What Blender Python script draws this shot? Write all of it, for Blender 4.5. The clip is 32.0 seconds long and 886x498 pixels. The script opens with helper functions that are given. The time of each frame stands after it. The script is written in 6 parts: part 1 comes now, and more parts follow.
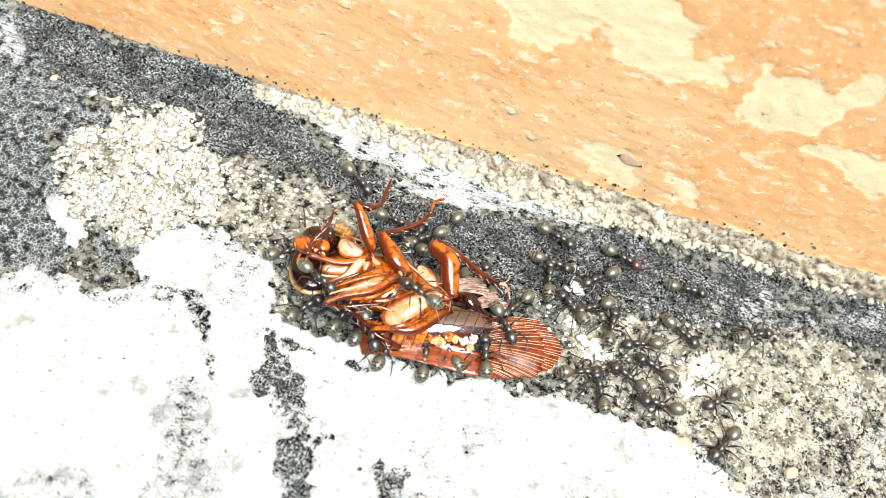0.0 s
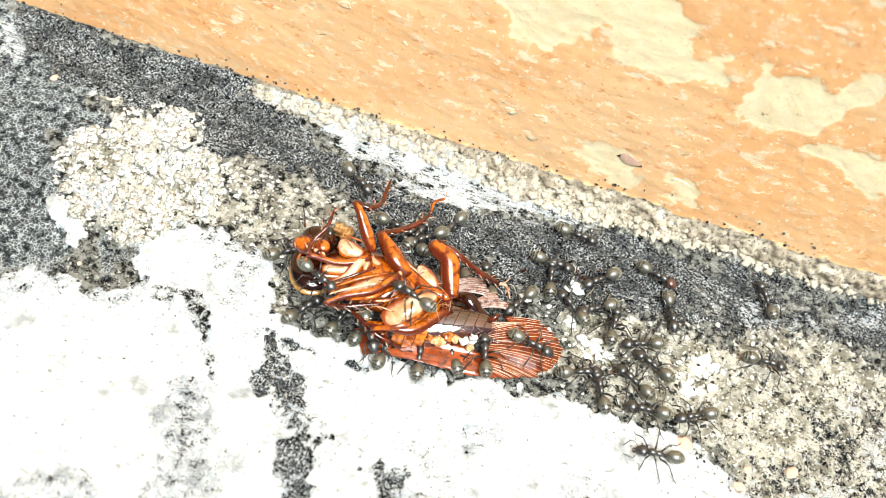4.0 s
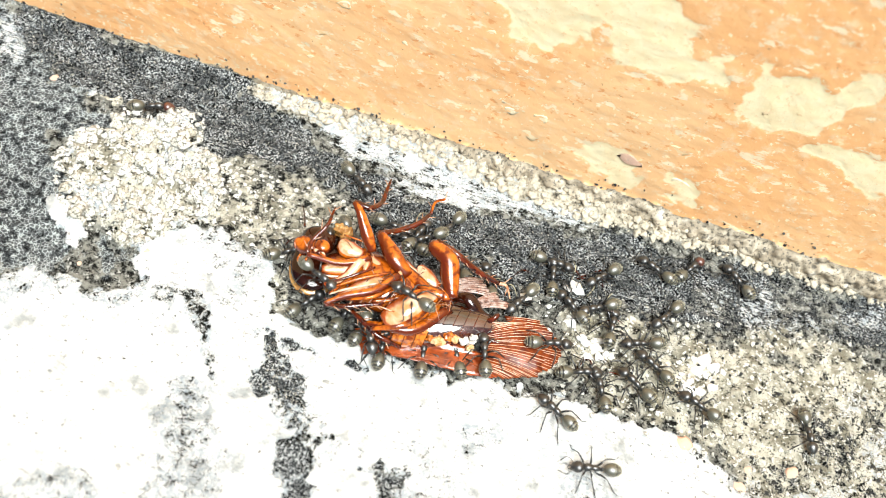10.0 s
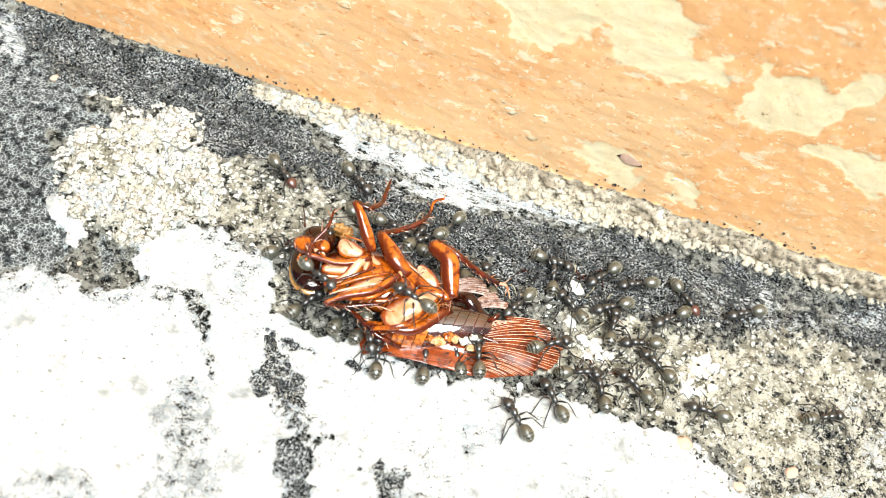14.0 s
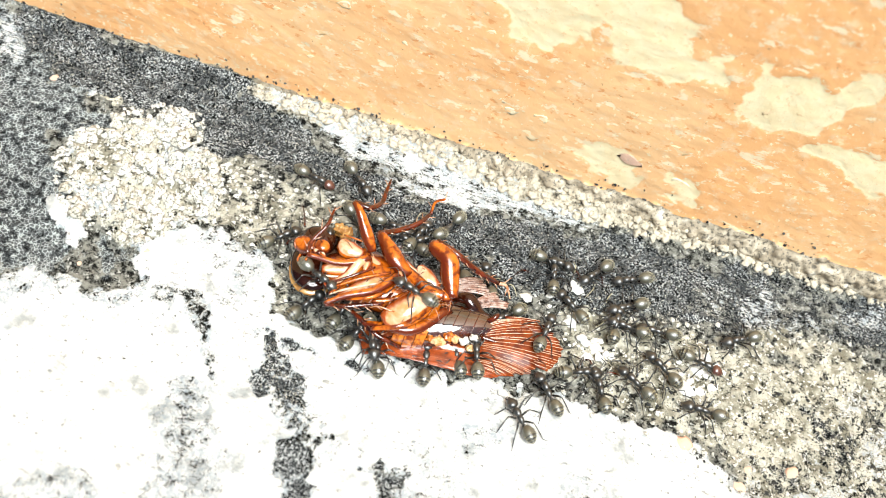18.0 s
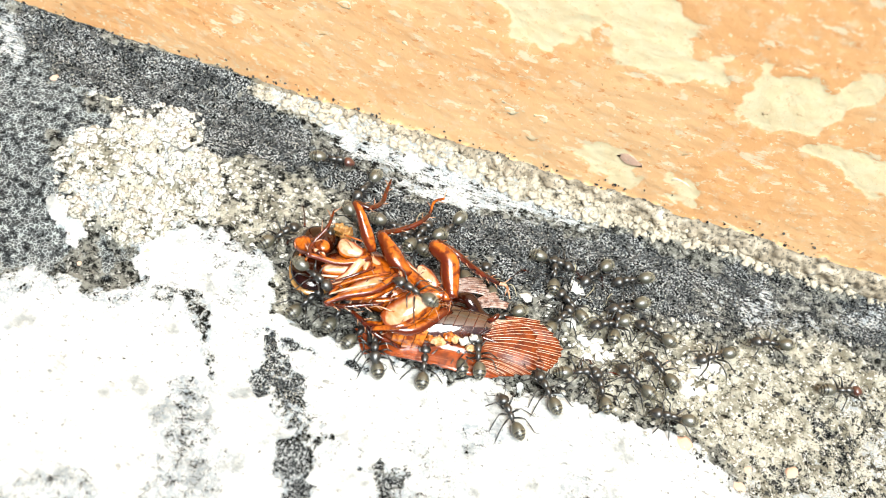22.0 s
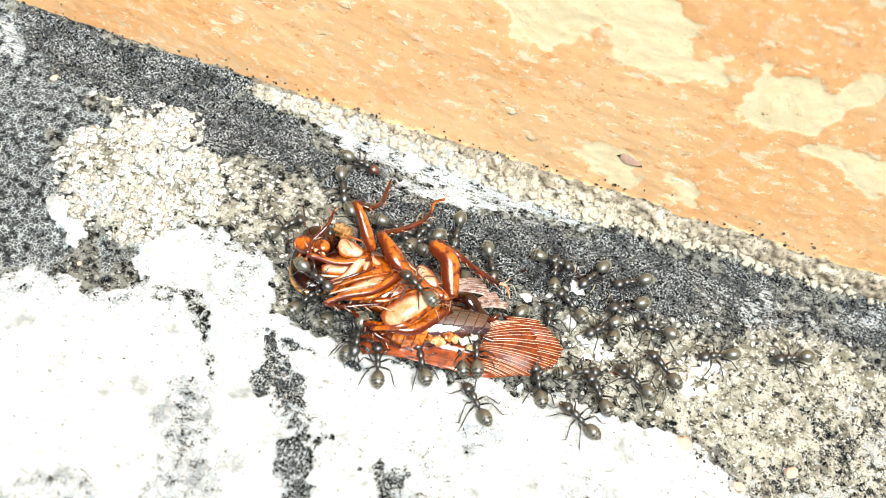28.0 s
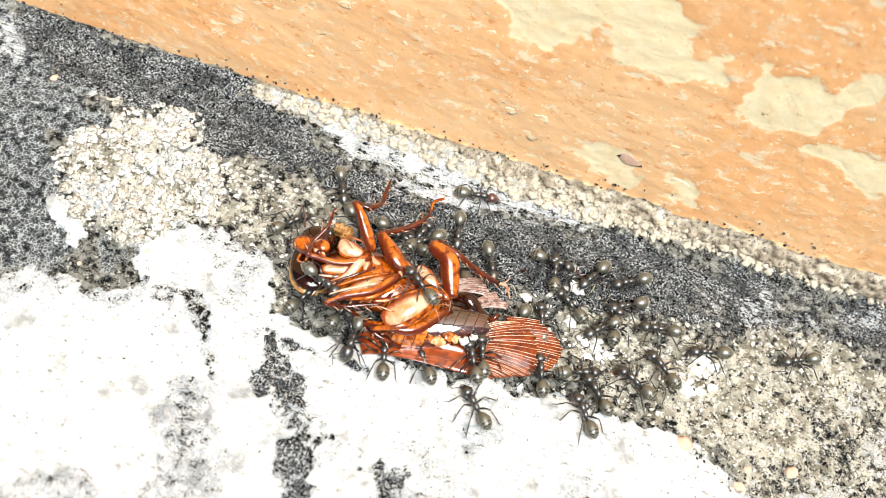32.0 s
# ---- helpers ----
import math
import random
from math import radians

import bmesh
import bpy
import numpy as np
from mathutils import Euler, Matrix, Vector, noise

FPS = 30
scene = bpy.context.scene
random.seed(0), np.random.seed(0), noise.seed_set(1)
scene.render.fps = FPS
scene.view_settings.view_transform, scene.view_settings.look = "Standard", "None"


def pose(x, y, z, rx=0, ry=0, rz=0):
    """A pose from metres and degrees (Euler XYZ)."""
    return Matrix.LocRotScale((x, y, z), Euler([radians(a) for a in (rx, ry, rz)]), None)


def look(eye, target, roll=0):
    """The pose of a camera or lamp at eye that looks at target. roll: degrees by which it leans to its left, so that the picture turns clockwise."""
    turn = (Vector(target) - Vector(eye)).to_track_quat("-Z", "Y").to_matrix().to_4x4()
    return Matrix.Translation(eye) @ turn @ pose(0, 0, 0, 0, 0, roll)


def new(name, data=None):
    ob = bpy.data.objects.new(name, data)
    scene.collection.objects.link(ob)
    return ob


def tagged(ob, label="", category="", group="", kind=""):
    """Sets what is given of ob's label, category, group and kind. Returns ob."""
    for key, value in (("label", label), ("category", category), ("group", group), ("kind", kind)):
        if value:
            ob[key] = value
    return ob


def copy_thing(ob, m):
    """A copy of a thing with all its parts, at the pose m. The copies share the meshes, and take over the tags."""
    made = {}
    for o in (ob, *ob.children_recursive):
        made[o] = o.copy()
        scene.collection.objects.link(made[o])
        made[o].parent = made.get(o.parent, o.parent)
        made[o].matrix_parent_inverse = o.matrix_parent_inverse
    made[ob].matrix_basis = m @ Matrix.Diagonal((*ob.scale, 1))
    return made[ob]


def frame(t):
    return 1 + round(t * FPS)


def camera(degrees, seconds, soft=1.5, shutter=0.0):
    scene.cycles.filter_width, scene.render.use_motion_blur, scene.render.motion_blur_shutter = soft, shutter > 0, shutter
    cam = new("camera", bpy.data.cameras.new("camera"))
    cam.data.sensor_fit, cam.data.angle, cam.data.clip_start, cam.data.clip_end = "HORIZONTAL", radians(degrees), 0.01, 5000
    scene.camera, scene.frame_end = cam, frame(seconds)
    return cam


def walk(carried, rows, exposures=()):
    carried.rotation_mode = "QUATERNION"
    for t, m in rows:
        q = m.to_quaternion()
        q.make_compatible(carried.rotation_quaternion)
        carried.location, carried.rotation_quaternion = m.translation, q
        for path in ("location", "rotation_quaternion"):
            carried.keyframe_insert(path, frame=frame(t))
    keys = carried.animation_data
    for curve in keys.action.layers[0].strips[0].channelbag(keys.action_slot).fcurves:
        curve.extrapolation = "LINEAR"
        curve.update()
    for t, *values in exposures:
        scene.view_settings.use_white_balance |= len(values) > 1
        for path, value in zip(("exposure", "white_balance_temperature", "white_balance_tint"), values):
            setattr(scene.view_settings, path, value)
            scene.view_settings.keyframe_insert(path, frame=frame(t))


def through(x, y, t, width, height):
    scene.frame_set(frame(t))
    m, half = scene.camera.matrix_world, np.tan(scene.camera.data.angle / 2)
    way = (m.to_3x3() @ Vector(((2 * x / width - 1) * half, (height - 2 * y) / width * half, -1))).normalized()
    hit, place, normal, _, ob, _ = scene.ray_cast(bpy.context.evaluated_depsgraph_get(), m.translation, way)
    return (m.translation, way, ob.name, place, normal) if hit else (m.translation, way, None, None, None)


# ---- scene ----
# A dead cockroach on a concrete ledge at the foot of a painted wall, worked on by ants. Lengths in MM.
MM = 0.001
cam = camera(50.0, 32.0, soft=0.6, shutter=0.5)
EYE = (0.0, -71.697 * MM, 102.394 * MM)
STILL = look(EYE, (0, 0, 0), 19.0)
walk(cam, [(0.0, STILL), (32.0, STILL)], exposures=[(0.0, 0.78, 5950, 3), (31.2, 0.78, 5950, 3), (32.0, 0.67, 6050, 7)])
cam.data.dof.use_dof, cam.data.dof.focus_distance, cam.data.dof.aperture_fstop = True, 0.121, 21.0

# ---- light: bright hazy daylight from the open side ----
SUN_UP, SUN_TURN = 65.0, 152.0
world = bpy.data.worlds.new("sky")
scene.world = world
world.use_nodes = True
wn = world.node_tree.nodes
sky = wn.new("ShaderNodeTexSky")
sky.sky_type, sky.sun_disc = "NISHITA", False
sky.sun_elevation, sky.sun_rotation = radians(SUN_UP), radians(SUN_TURN)
sky.dust_density, sky.air_density = 4.0, 1.0
world.node_tree.links.new(sky.outputs[0], wn["Background"].inputs[0])
wn["Background"].inputs[1].default_value = 0.026
sun_data = bpy.data.lights.new("sun", "SUN")
sun_data.energy, sun_data.angle, sun_data.color = 4.25, radians(33), (1.0, 0.95, 0.88)
sun = new("sun", sun_data)
a, e = radians(SUN_TURN), radians(SUN_UP)
sun.matrix_world = look(Vector((math.sin(a) * math.cos(e), math.cos(a) * math.cos(e), math.sin(e))) * 3.0, (0, 0, 0))

# ---- the lie of the ground (numpy only) ----
def lattice(ix, iy, seed):
    h = (ix * 374761393 + iy * 668265263 + seed * 974711) & 0x7FFFFFFF
    h = ((h ^ (h >> 13)) * 1274126177) & 0x7FFFFFFF
    return ((h ^ (h >> 16)) & 0xFFFF) / 65535.0


def value_noise(x, y, seed):
    ix, iy = np.floor(x).astype(np.int64), np.floor(y).astype(np.int64)
    u, v = x - ix, y - iy
    u, v = u * u * (3 - 2 * u), v * v * (3 - 2 * v)
    low = lattice(ix, iy, seed) * (1 - u) + lattice(ix + 1, iy, seed) * u
    high = lattice(ix, iy + 1, seed) * (1 - u) + lattice(ix + 1, iy + 1, seed) * u
    return low * (1 - v) + high * v - 0.5


def fbm(x, y, size, octaves, seed):
    out, gain = 0.0, 1.0
    for k in range(octaves):
        out = out + gain * value_noise(x / size + 17.3 * k, y / size - 9.1 * k, seed + k)
        size, gain = size * 0.5, gain * 0.55
    return out


def inside(x, y, poly):
    """Signed distance to a closed outline, positive inside."""
    best, odd = np.full(np.shape(x), 1e9), np.zeros(np.shape(x), bool)
    for (ax, ay), (bx, by) in zip(poly, poly[1:] + poly[:1]):
        ex, ey = bx - ax, by - ay
        k = np.clip(((x - ax) * ex + (y - ay) * ey) / (ex * ex + ey * ey + 1e-9), 0, 1)
        best = np.minimum(best, np.hypot(x - ax - k * ex, y - ay - k * ey))
        odd ^= ((ay > y) != (by > y)) & (x < ex * (y - ay) / (ey + 1e-12) + ax)
    return np.where(odd, best, -best)


def step(v, lo, hi):
    v = np.clip((v - lo) / (hi - lo), 0, 1)
    return v * v * (3 - 2 * v)


WALL_Y = 15.7
PLASTER = [(-51.0, -27.0), (-48.0, -24.0), (-45.0, -22.0), (-40.0, -22.0), (-36.0, -21.0), (-33.0, -19.0), (-35.0, -17.0), (-35.0, -15.0), (-35.0, -12.0), (-32.0, -11.0), (-27.0, -8.0), (-26.0, -9.0), (-24.0, -10.0), (-21.0, -10.0), (-19.0, -12.0), (-18.0, -15.0), (-17.0, -17.0), (-13.0, -18.0), (-8.0, -18.0), (-5.0, -18.0), (-1.0, -18.0), (6.0, -18.0), (13.0, -16.0), (20.0, -15.0), (24.0, -15.0), (29.0, -15.0), (35.0, -15.0), (38.0, -17.0), (42.0, -18.0), (45.0, -21.0), (46.0, -26.0), (-35.0, -54.0)]
MOULD = [(-16.0, -24.0), (-17.0, -21.0), (-16.0, -19.0), (-15.0, -20.0), (-13.0, -21.0), (-10.0, -25.0), (-9.0, -26.0), (-6.0, -29.0), (-6.0, -30.0), (-8.0, -31.0), (-9.0, -30.0), (-11.0, -30.0), (-13.0, -28.0), (-15.0, -27.0)]
MOULD_TAIL = [(-14.0, -20.0), (-11.0, -20.0), (-7.0, -20.0), (-4.0, -20.0), (-4.0, -21.0), (-7.0, -21.0), (-10.0, -21.0), (-14.0, -21.0)]
MOULD_LOW = [(-9.0, -33.0), (-8.0, -32.0), (-5.0, -34.0), (-3.0, -35.0), (-4.0, -38.0), (-7.0, -39.0)]
MOULD_SIDE = [(-6.0, -29.0), (-3.0, -30.0), (-1.0, -30.0), (-0.0, -31.0), (3.0, -32.0), (4.0, -34.0), (3.0, -35.0), (0.0, -32.0), (-2.0, -32.0), (-4.0, -31.0)]
PITTED = [(-26.0, -34.0), (-25.0, -31.0), (-23.0, -29.0), (-19.0, -29.0), (-17.0, -33.0), (-14.0, -37.0), (-12.0, -40.0), (-10.0, -44.0), (-21.0, -48.0), (-22.0, -42.0), (-24.0, -38.0)]
PITTED_CORNER = [(-39.0, -46.0), (-34.0, -43.0), (-29.0, -43.0), (-25.0, -42.0), (-21.0, -49.0), (-35.0, -54.0)]
RUBBLE = [(-47.0, 3.0), (-41.0, 7.0), (-38.0, 8.0), (-35.0, 2.0), (-32.0, 1.0), (-31.0, 1.0), (-30.0, -2.0), (-29.0, -6.0), (-32.0, -9.0), (-34.0, -11.0), (-35.0, -14.0), (-36.0, -15.0), (-39.0, -15.0), (-40.0, -13.0), (-42.0, -13.0), (-43.0, -14.0), (-47.0, -11.0), (-51.0, -4.0), (-49.0, -1.0), (-46.0, 0.0)]
LIME_PATCH = [(-48.0, -13.0), (-47.0, -11.0), (-43.0, -13.0), (-42.0, -15.0), (-41.0, -18.0), (-43.0, -18.0), (-45.0, -16.0)]
STREAK = [(-25.0, 16.0), (-17.0, 16.0), (-10.0, 15.0), (-3.0, 15.0), (3.0, 14.0), (11.0, 13.0), (18.0, 13.0), (19.0, 12.0), (11.0, 9.0), (5.0, 8.0), (-2.0, 7.0), (-9.0, 7.0), (-14.0, 9.0), (-19.0, 10.0)]
SEAM = [(-37.0, -19.0), (-32.0, -19.0), (-28.0, -18.0), (-25.0, -19.0), (-23.0, -22.0), (-21.0, -26.0), (-19.0, -29.0), (-20.0, -29.0), (-22.0, -26.0), (-24.0, -23.0), (-26.0, -21.0), (-28.0, -19.0), (-32.0, -20.0), (-36.0, -20.0)]
SAND = [(18.0, -4.0), (23.0, -0.0), (31.0, 0.0), (40.0, 2.0), (51.0, 5.0), (62.0, 6.0), (67.0, 7.0), (67.0, -18.0), (45.0, -21.0), (42.0, -18.0), (38.0, -17.0), (34.0, -15.0), (29.0, -15.0), (24.0, -15.0), (20.0, -14.0), (18.0, -11.0)]
CRUST = [(-31.0, 1.0), (-29.0, 4.0), (-26.0, 3.0), (-19.0, 3.0), (-14.0, 2.0), (-11.0, -1.0), (-13.0, -4.0), (-18.0, -8.0), (-16.0, -14.0), (-15.0, -17.0), (-18.0, -16.0), (-19.0, -12.0), (-21.0, -10.0), (-24.0, -10.0), (-26.0, -9.0), (-27.0, -8.0), (-31.0, -10.0), (-29.0, -6.0), (-29.0, -2.0)]


GUTTER = [(-68.0, 16.0), (-62.0, 16.0), (-54.0, 16.0), (-45.0, 16.0), (-37.0, 17.0), (-33.0, 14.0), (-25.0, 12.0), (-19.0, 11.0), (-14.0, 9.0), (-9.0, 7.0), (-2.0, 7.0), (5.0, 8.0), (11.0, 9.0), (20.0, 11.0), (27.0, 12.0), (33.0, 12.0), (47.0, 16.0), (62.0, 18.0), (69.0, 17.0), (69.0, 9.0), (62.0, 7.0), (51.0, 6.0), (40.0, 2.0), (29.0, 0.0), (22.0, -1.0), (17.0, -1.0), (11.0, -1.0), (6.0, 1.0), (-7.0, 1.0), (-14.0, 3.0), (-19.0, 4.0), (-25.0, 4.0), (-31.0, 5.0), (-31.0, 2.0), (-32.0, 1.0), (-35.0, 2.0), (-38.0, 7.0), (-41.0, 7.0), (-49.0, 6.0), (-53.0, 5.0), (-61.0, 7.0), (-66.0, 10.0)]
LICHEN = [(-76.0, 14.0), (-69.0, 14.0), (-62.0, 8.0), (-56.0, 5.0), (-53.0, 5.0), (-50.0, 4.0), (-47.0, 3.0), (-47.0, 1.0), (-49.0, -1.0), (-51.0, -4.0), (-48.0, -10.0), (-48.0, -13.0), (-45.0, -16.0), (-42.0, -19.0), (-39.0, -15.0), (-36.0, -17.0), (-36.0, -20.0), (-42.0, -21.0), (-47.0, -22.0), (-53.0, -26.0)]
# dark ground on the cockroach's wall side, painted in as shade
ROACH_SHADE = [(-10.0, -0.0), (-3.0, 4.0), (1.0, 2.0), (7.0, 1.0), (12.0, -1.0), (9.0, -5.0), (3.0, -6.0), (-6.0, -3.0)]
EDGE = [(35.0, 7.0), (43.0, 11.0), (53.0, 13.0), (62.0, 14.0), (69.0, 14.0), (69.0, 8.0), (62.0, 8.0), (48.0, 5.0), (39.0, 3.0)]
EDGE_LOW = [(49.0, -4.0), (55.0, -0.0), (62.0, 2.0), (69.0, 4.0), (68.0, -19.0), (47.0, -26.0), (43.0, -18.0), (48.0, -11.0)]
SMUDGE = [(-52.0, -24.0), (-42.0, -21.0), (-34.0, -19.0), (-28.0, -18.0), (-25.0, -21.0), (-31.0, -23.0), (-39.0, -25.0), (-49.0, -29.0)]
LUMPS = [(-54.0, 6.0), (-53.0, 8.0), (-48.0, 7.0), (-48.0, 5.0), (-52.0, 4.0)]
PALE_CORNER = [(-73.0, 14.0), (-67.0, 14.0), (-64.0, 11.0), (-62.0, 8.0), (-64.0, 5.0), (-68.0, 5.0)]


def blend(x, y, poly, soft, rough, seed):
    wander = rough * (2.2 * fbm(x, y, 5.0, 2, seed) + 1.6 * fbm(x, y, 1.2, 3, seed + 60))
    return step(inside(x, y, poly) + wander, -soft, soft)


def layers(x, y):
    """How much of each surface lies at a place: lime white, black mould with painted shade, sand, crazed lichen,
    rubble.
    """
    white = np.maximum(blend(x, y, PLASTER, 0.8, 0.9, 3), blend(x, y, LIME_PATCH, 0.7, 0.9, 4))
    mould = np.maximum.reduce([blend(x, y, MOULD, 1.3, 1.4, 5) * (0.62 + 0.36 * step(fbm(x, y, 2.6, 3, 39) - 0.02 * (x + 11.0), -0.25, 0.25)), 0.72 * blend(x, y, MOULD_TAIL, 0.6, 0.8, 33), 0.85 * blend(x, y, MOULD_LOW, 1.3, 1.3, 6), 0.72 * blend(x, y, MOULD_SIDE, 1.0, 1.2, 7)])
    pits = np.maximum.reduce([0.43 * blend(x, y, PITTED, 2.6, 1.8, 8), 0.56 * blend(x, y, SEAM, 0.8, 0.6, 9), 0.42 * blend(x, y, PITTED_CORNER, 2.5, 1.8, 34), 0.42 * blend(x, y, SMUDGE, 2.0, 1.8, 38)])
    pits = np.maximum(pits, 0.36 * step(fbm(x, y, 8.0, 3, 15), 0.16, 0.42))
    along = fbm(0.25 * x, y, 1.3, 3, 35)
    streak = step(inside(x, y, STREAK) + 3.6 * along + 1.6 * fbm(x, y, 1.2, 3, 36), -2.4, 2.4)
    rubble = blend(x, y, RUBBLE, 0.9, 1.1, 11)
    sand = blend(x, y, SAND, 3.0, 2.0, 12)
    crust = blend(x, y, CRUST, 1.8, 1.6, 13)
    gutter = blend(x, y, GUTTER, 1.4, 1.6, 16) * (1 - step(x, 8.0, 48.0) * (0.16 + 0.40 * step(fbm(x, y, 6.0, 3, 31) + 0.6 * along, 0.25, -0.3)))
    # the cockroach's shade goes into the ground colour with the gutter's black
    gutter = np.maximum(gutter, blend(x, y, ROACH_SHADE, 1.5, 1.2, 32))
    lichen = blend(x, y, LICHEN, 1.6, 1.6, 17)
    edge = np.maximum(blend(x, y, EDGE, 1.6, 1.8, 18), blend(x, y, EDGE_LOW, 3.0, 2.2, 37))
    patchy = step(fbm(x, y, 4.0, 3, 19), -0.25, 0.3)
    narrow = 0.11 * np.maximum(x - 10.0, 0.0)
    foot = step(y, WALL_Y - 4.6 - 0.02 * x + narrow, WALL_Y - 2.2 - 0.02 * x + narrow) * step(x, -36.0, -28.0) * step(-y, -WALL_Y - 8.0, -WALL_Y - 5.0) * step(-np.abs(x), -110.0, -90.0)
    whiteness = np.maximum(white * (1 - 0.97 * mould) * (1 - pits), streak * (0.60 + 0.24 * patchy))
    whiteness = np.maximum.reduce([whiteness, 0.46 * edge * patchy, 0.5 * blend(x, y, LUMPS, 0.8, 1.4, 48) * patchy, 0.5 * blend(x, y, PALE_CORNER, 1.5, 1.8, 49), 0.55 * foot * step(-x, -16.0, 8.0)])
    dark = np.maximum.reduce([mould, gutter * (1 - 0.8 * streak), 0.66 * lichen * (1 - white), 0.50 * edge * (1 - 0.3 * patchy), pits * white * 0.3, 0.46 * crust * (1 - white)])
    tan = np.clip(np.maximum.reduce([sand * (0.6 + 0.4 * patchy), 0.52 * crust, blend(x, y, LUMPS, 0.8, 1.4, 48), 0.8 * foot, rubble]), 0, 1)
    # ground under the rubble is darkened too, as shade in the gaps between grains
    dark = np.clip((dark * (1 - rubble) + 0.36 * rubble) * (1 - 0.4 * crust * (1 - mould)) * (1 - 0.75 * foot), 0, 1)
    return whiteness * (1 - rubble) + 0.62 * rubble * step(fbm(x, y, 5.0, 3, 40), 0.0, 0.25), dark, tan, rubble, white, mould, lichen, foot


def ground_z(x, y, layer=None):
    """Height in mm: the plaster stands a little proud, a shallow gutter runs along the wall."""
    whiteness, dark, tan, rubble, white, mould, lichen, foot = layer or layers(x, y)
    near = np.exp(-((x / 110.0) ** 2 + (y / 90.0) ** 2))
    z = 0.55 * white * (1 - 0.6 * mould) + 0.7 * rubble + 1.6 * step(y, WALL_Y - 5.0, WALL_Y + 0.5)
    z = z + 0.35 * fbm(x, y, 9.0, 2, 21) + (1 - 0.72 * white) * (0.55 * fbm(x, y, 1.6, 3, 22) + 0.4 * np.abs(fbm(x, y, 0.9, 2, 23)))
    z = z + 0.05 * white * fbm(x, y, 0.8, 2, 24) + 0.5 * rubble * fbm(x, y, 1.5, 2, 25) + rubble * (1.9 * np.abs(fbm(x, y, 4.0, 3, 28)) - 0.3)
    z = z + foot * (1.3 * np.abs(fbm(x, y, 2.2, 3, 26)) + 0.3 * fbm(x, y, 5.0, 2, 27) - 0.2)
    return z * near


# ---- materials ----
class Nodes:
    """A small helper for node trees: socket in, socket out."""

    def __init__(self, name, rough=0.6, spec=0.4):
        self.mat = bpy.data.materials.new(name)
        self.mat.use_nodes = True
        self.tree = self.mat.node_tree
        self.bsdf = self.tree.nodes["Principled BSDF"]
        self.bsdf.inputs["Roughness"].default_value = rough
        self.bsdf.inputs["Specular IOR Level"].default_value = spec
        self.place = self.tree.nodes.new("ShaderNodeTexCoord").outputs["Object"]

    def put(self, socket, value):
        if hasattr(value, "is_output"):
            self.tree.links.new(value, socket)
        else:
            socket.default_value = (*value, 1) if isinstance(value, tuple) and len(value) == 3 and socket.type == "RGBA" else value

    def noise(self, size, detail=3.0, rough=0.6, stretch=None, twist=0.0):
        n = self.tree.nodes.new("ShaderNodeTexNoise")
        at = self.place
        if stretch:
            m = self.tree.nodes.new("ShaderNodeMapping")
            m.inputs["Scale"].default_value = stretch
            self.tree.links.new(at, m.inputs[0])
            at = m.outputs[0]
        self.tree.links.new(at, n.inputs["Vector"])
        n.inputs["Scale"].default_value = 1.0 / (size * MM)
        n.inputs["Detail"].default_value, n.inputs["Roughness"].default_value = detail, rough
        n.inputs["Distortion"].default_value = twist
        return n.outputs[0]

    def cells(self, size, feature="DISTANCE_TO_EDGE"):
        n = self.tree.nodes.new("ShaderNodeTexVoronoi")
        n.feature = feature
        self.tree.links.new(self.place, n.inputs["Vector"])
        n.inputs["Scale"].default_value = 1.0 / (size * MM)
        return n.outputs["Distance"]

    def sum(self, op, a, b=0.5, c=0.5):
        n = self.tree.nodes.new("ShaderNodeMath")
        n.operation = op
        for k, v in enumerate((a, b, c)):
            self.put(n.inputs[k], v)
        return n.outputs[0]

    def span(self, v, lo, hi, a=0.0, b=1.0):
        n = self.tree.nodes.new("ShaderNodeMapRange")
        n.interpolation_type = "SMOOTHSTEP"
        self.put(n.inputs[0], v)
        for k, w in enumerate((lo, hi, a, b)):
            n.inputs[k + 1].default_value = w
        return n.outputs[0]

    def mix(self, f, a, b):
        n = self.tree.nodes.new("ShaderNodeMix")
        n.data_type = "RGBA"
        self.put(n.inputs[0], f)
        self.put(n.inputs[6], a)
        self.put(n.inputs[7], b)
        return n.outputs[2]

    def layer(self, name):
        n = self.tree.nodes.new("ShaderNodeAttribute")
        n.attribute_name = name
        return n.outputs["Fac"]

    def chance(self):
        return self.tree.nodes.new("ShaderNodeObjectInfo").outputs["Random"]

    def bump(self, height, depth, strength=1.0):
        n = self.tree.nodes.new("ShaderNodeBump")
        n.inputs["Distance"].default_value, n.inputs["Strength"].default_value = depth * MM, strength
        self.put(n.inputs["Height"], height)
        self.tree.links.new(n.outputs[0], self.bsdf.inputs["Normal"])

    def done(self, colour, **more):
        self.put(self.bsdf.inputs["Base Color"], colour)
        for key, v in more.items():
            self.put(self.bsdf.inputs[key.replace("_", " ")], v)
        return self.mat


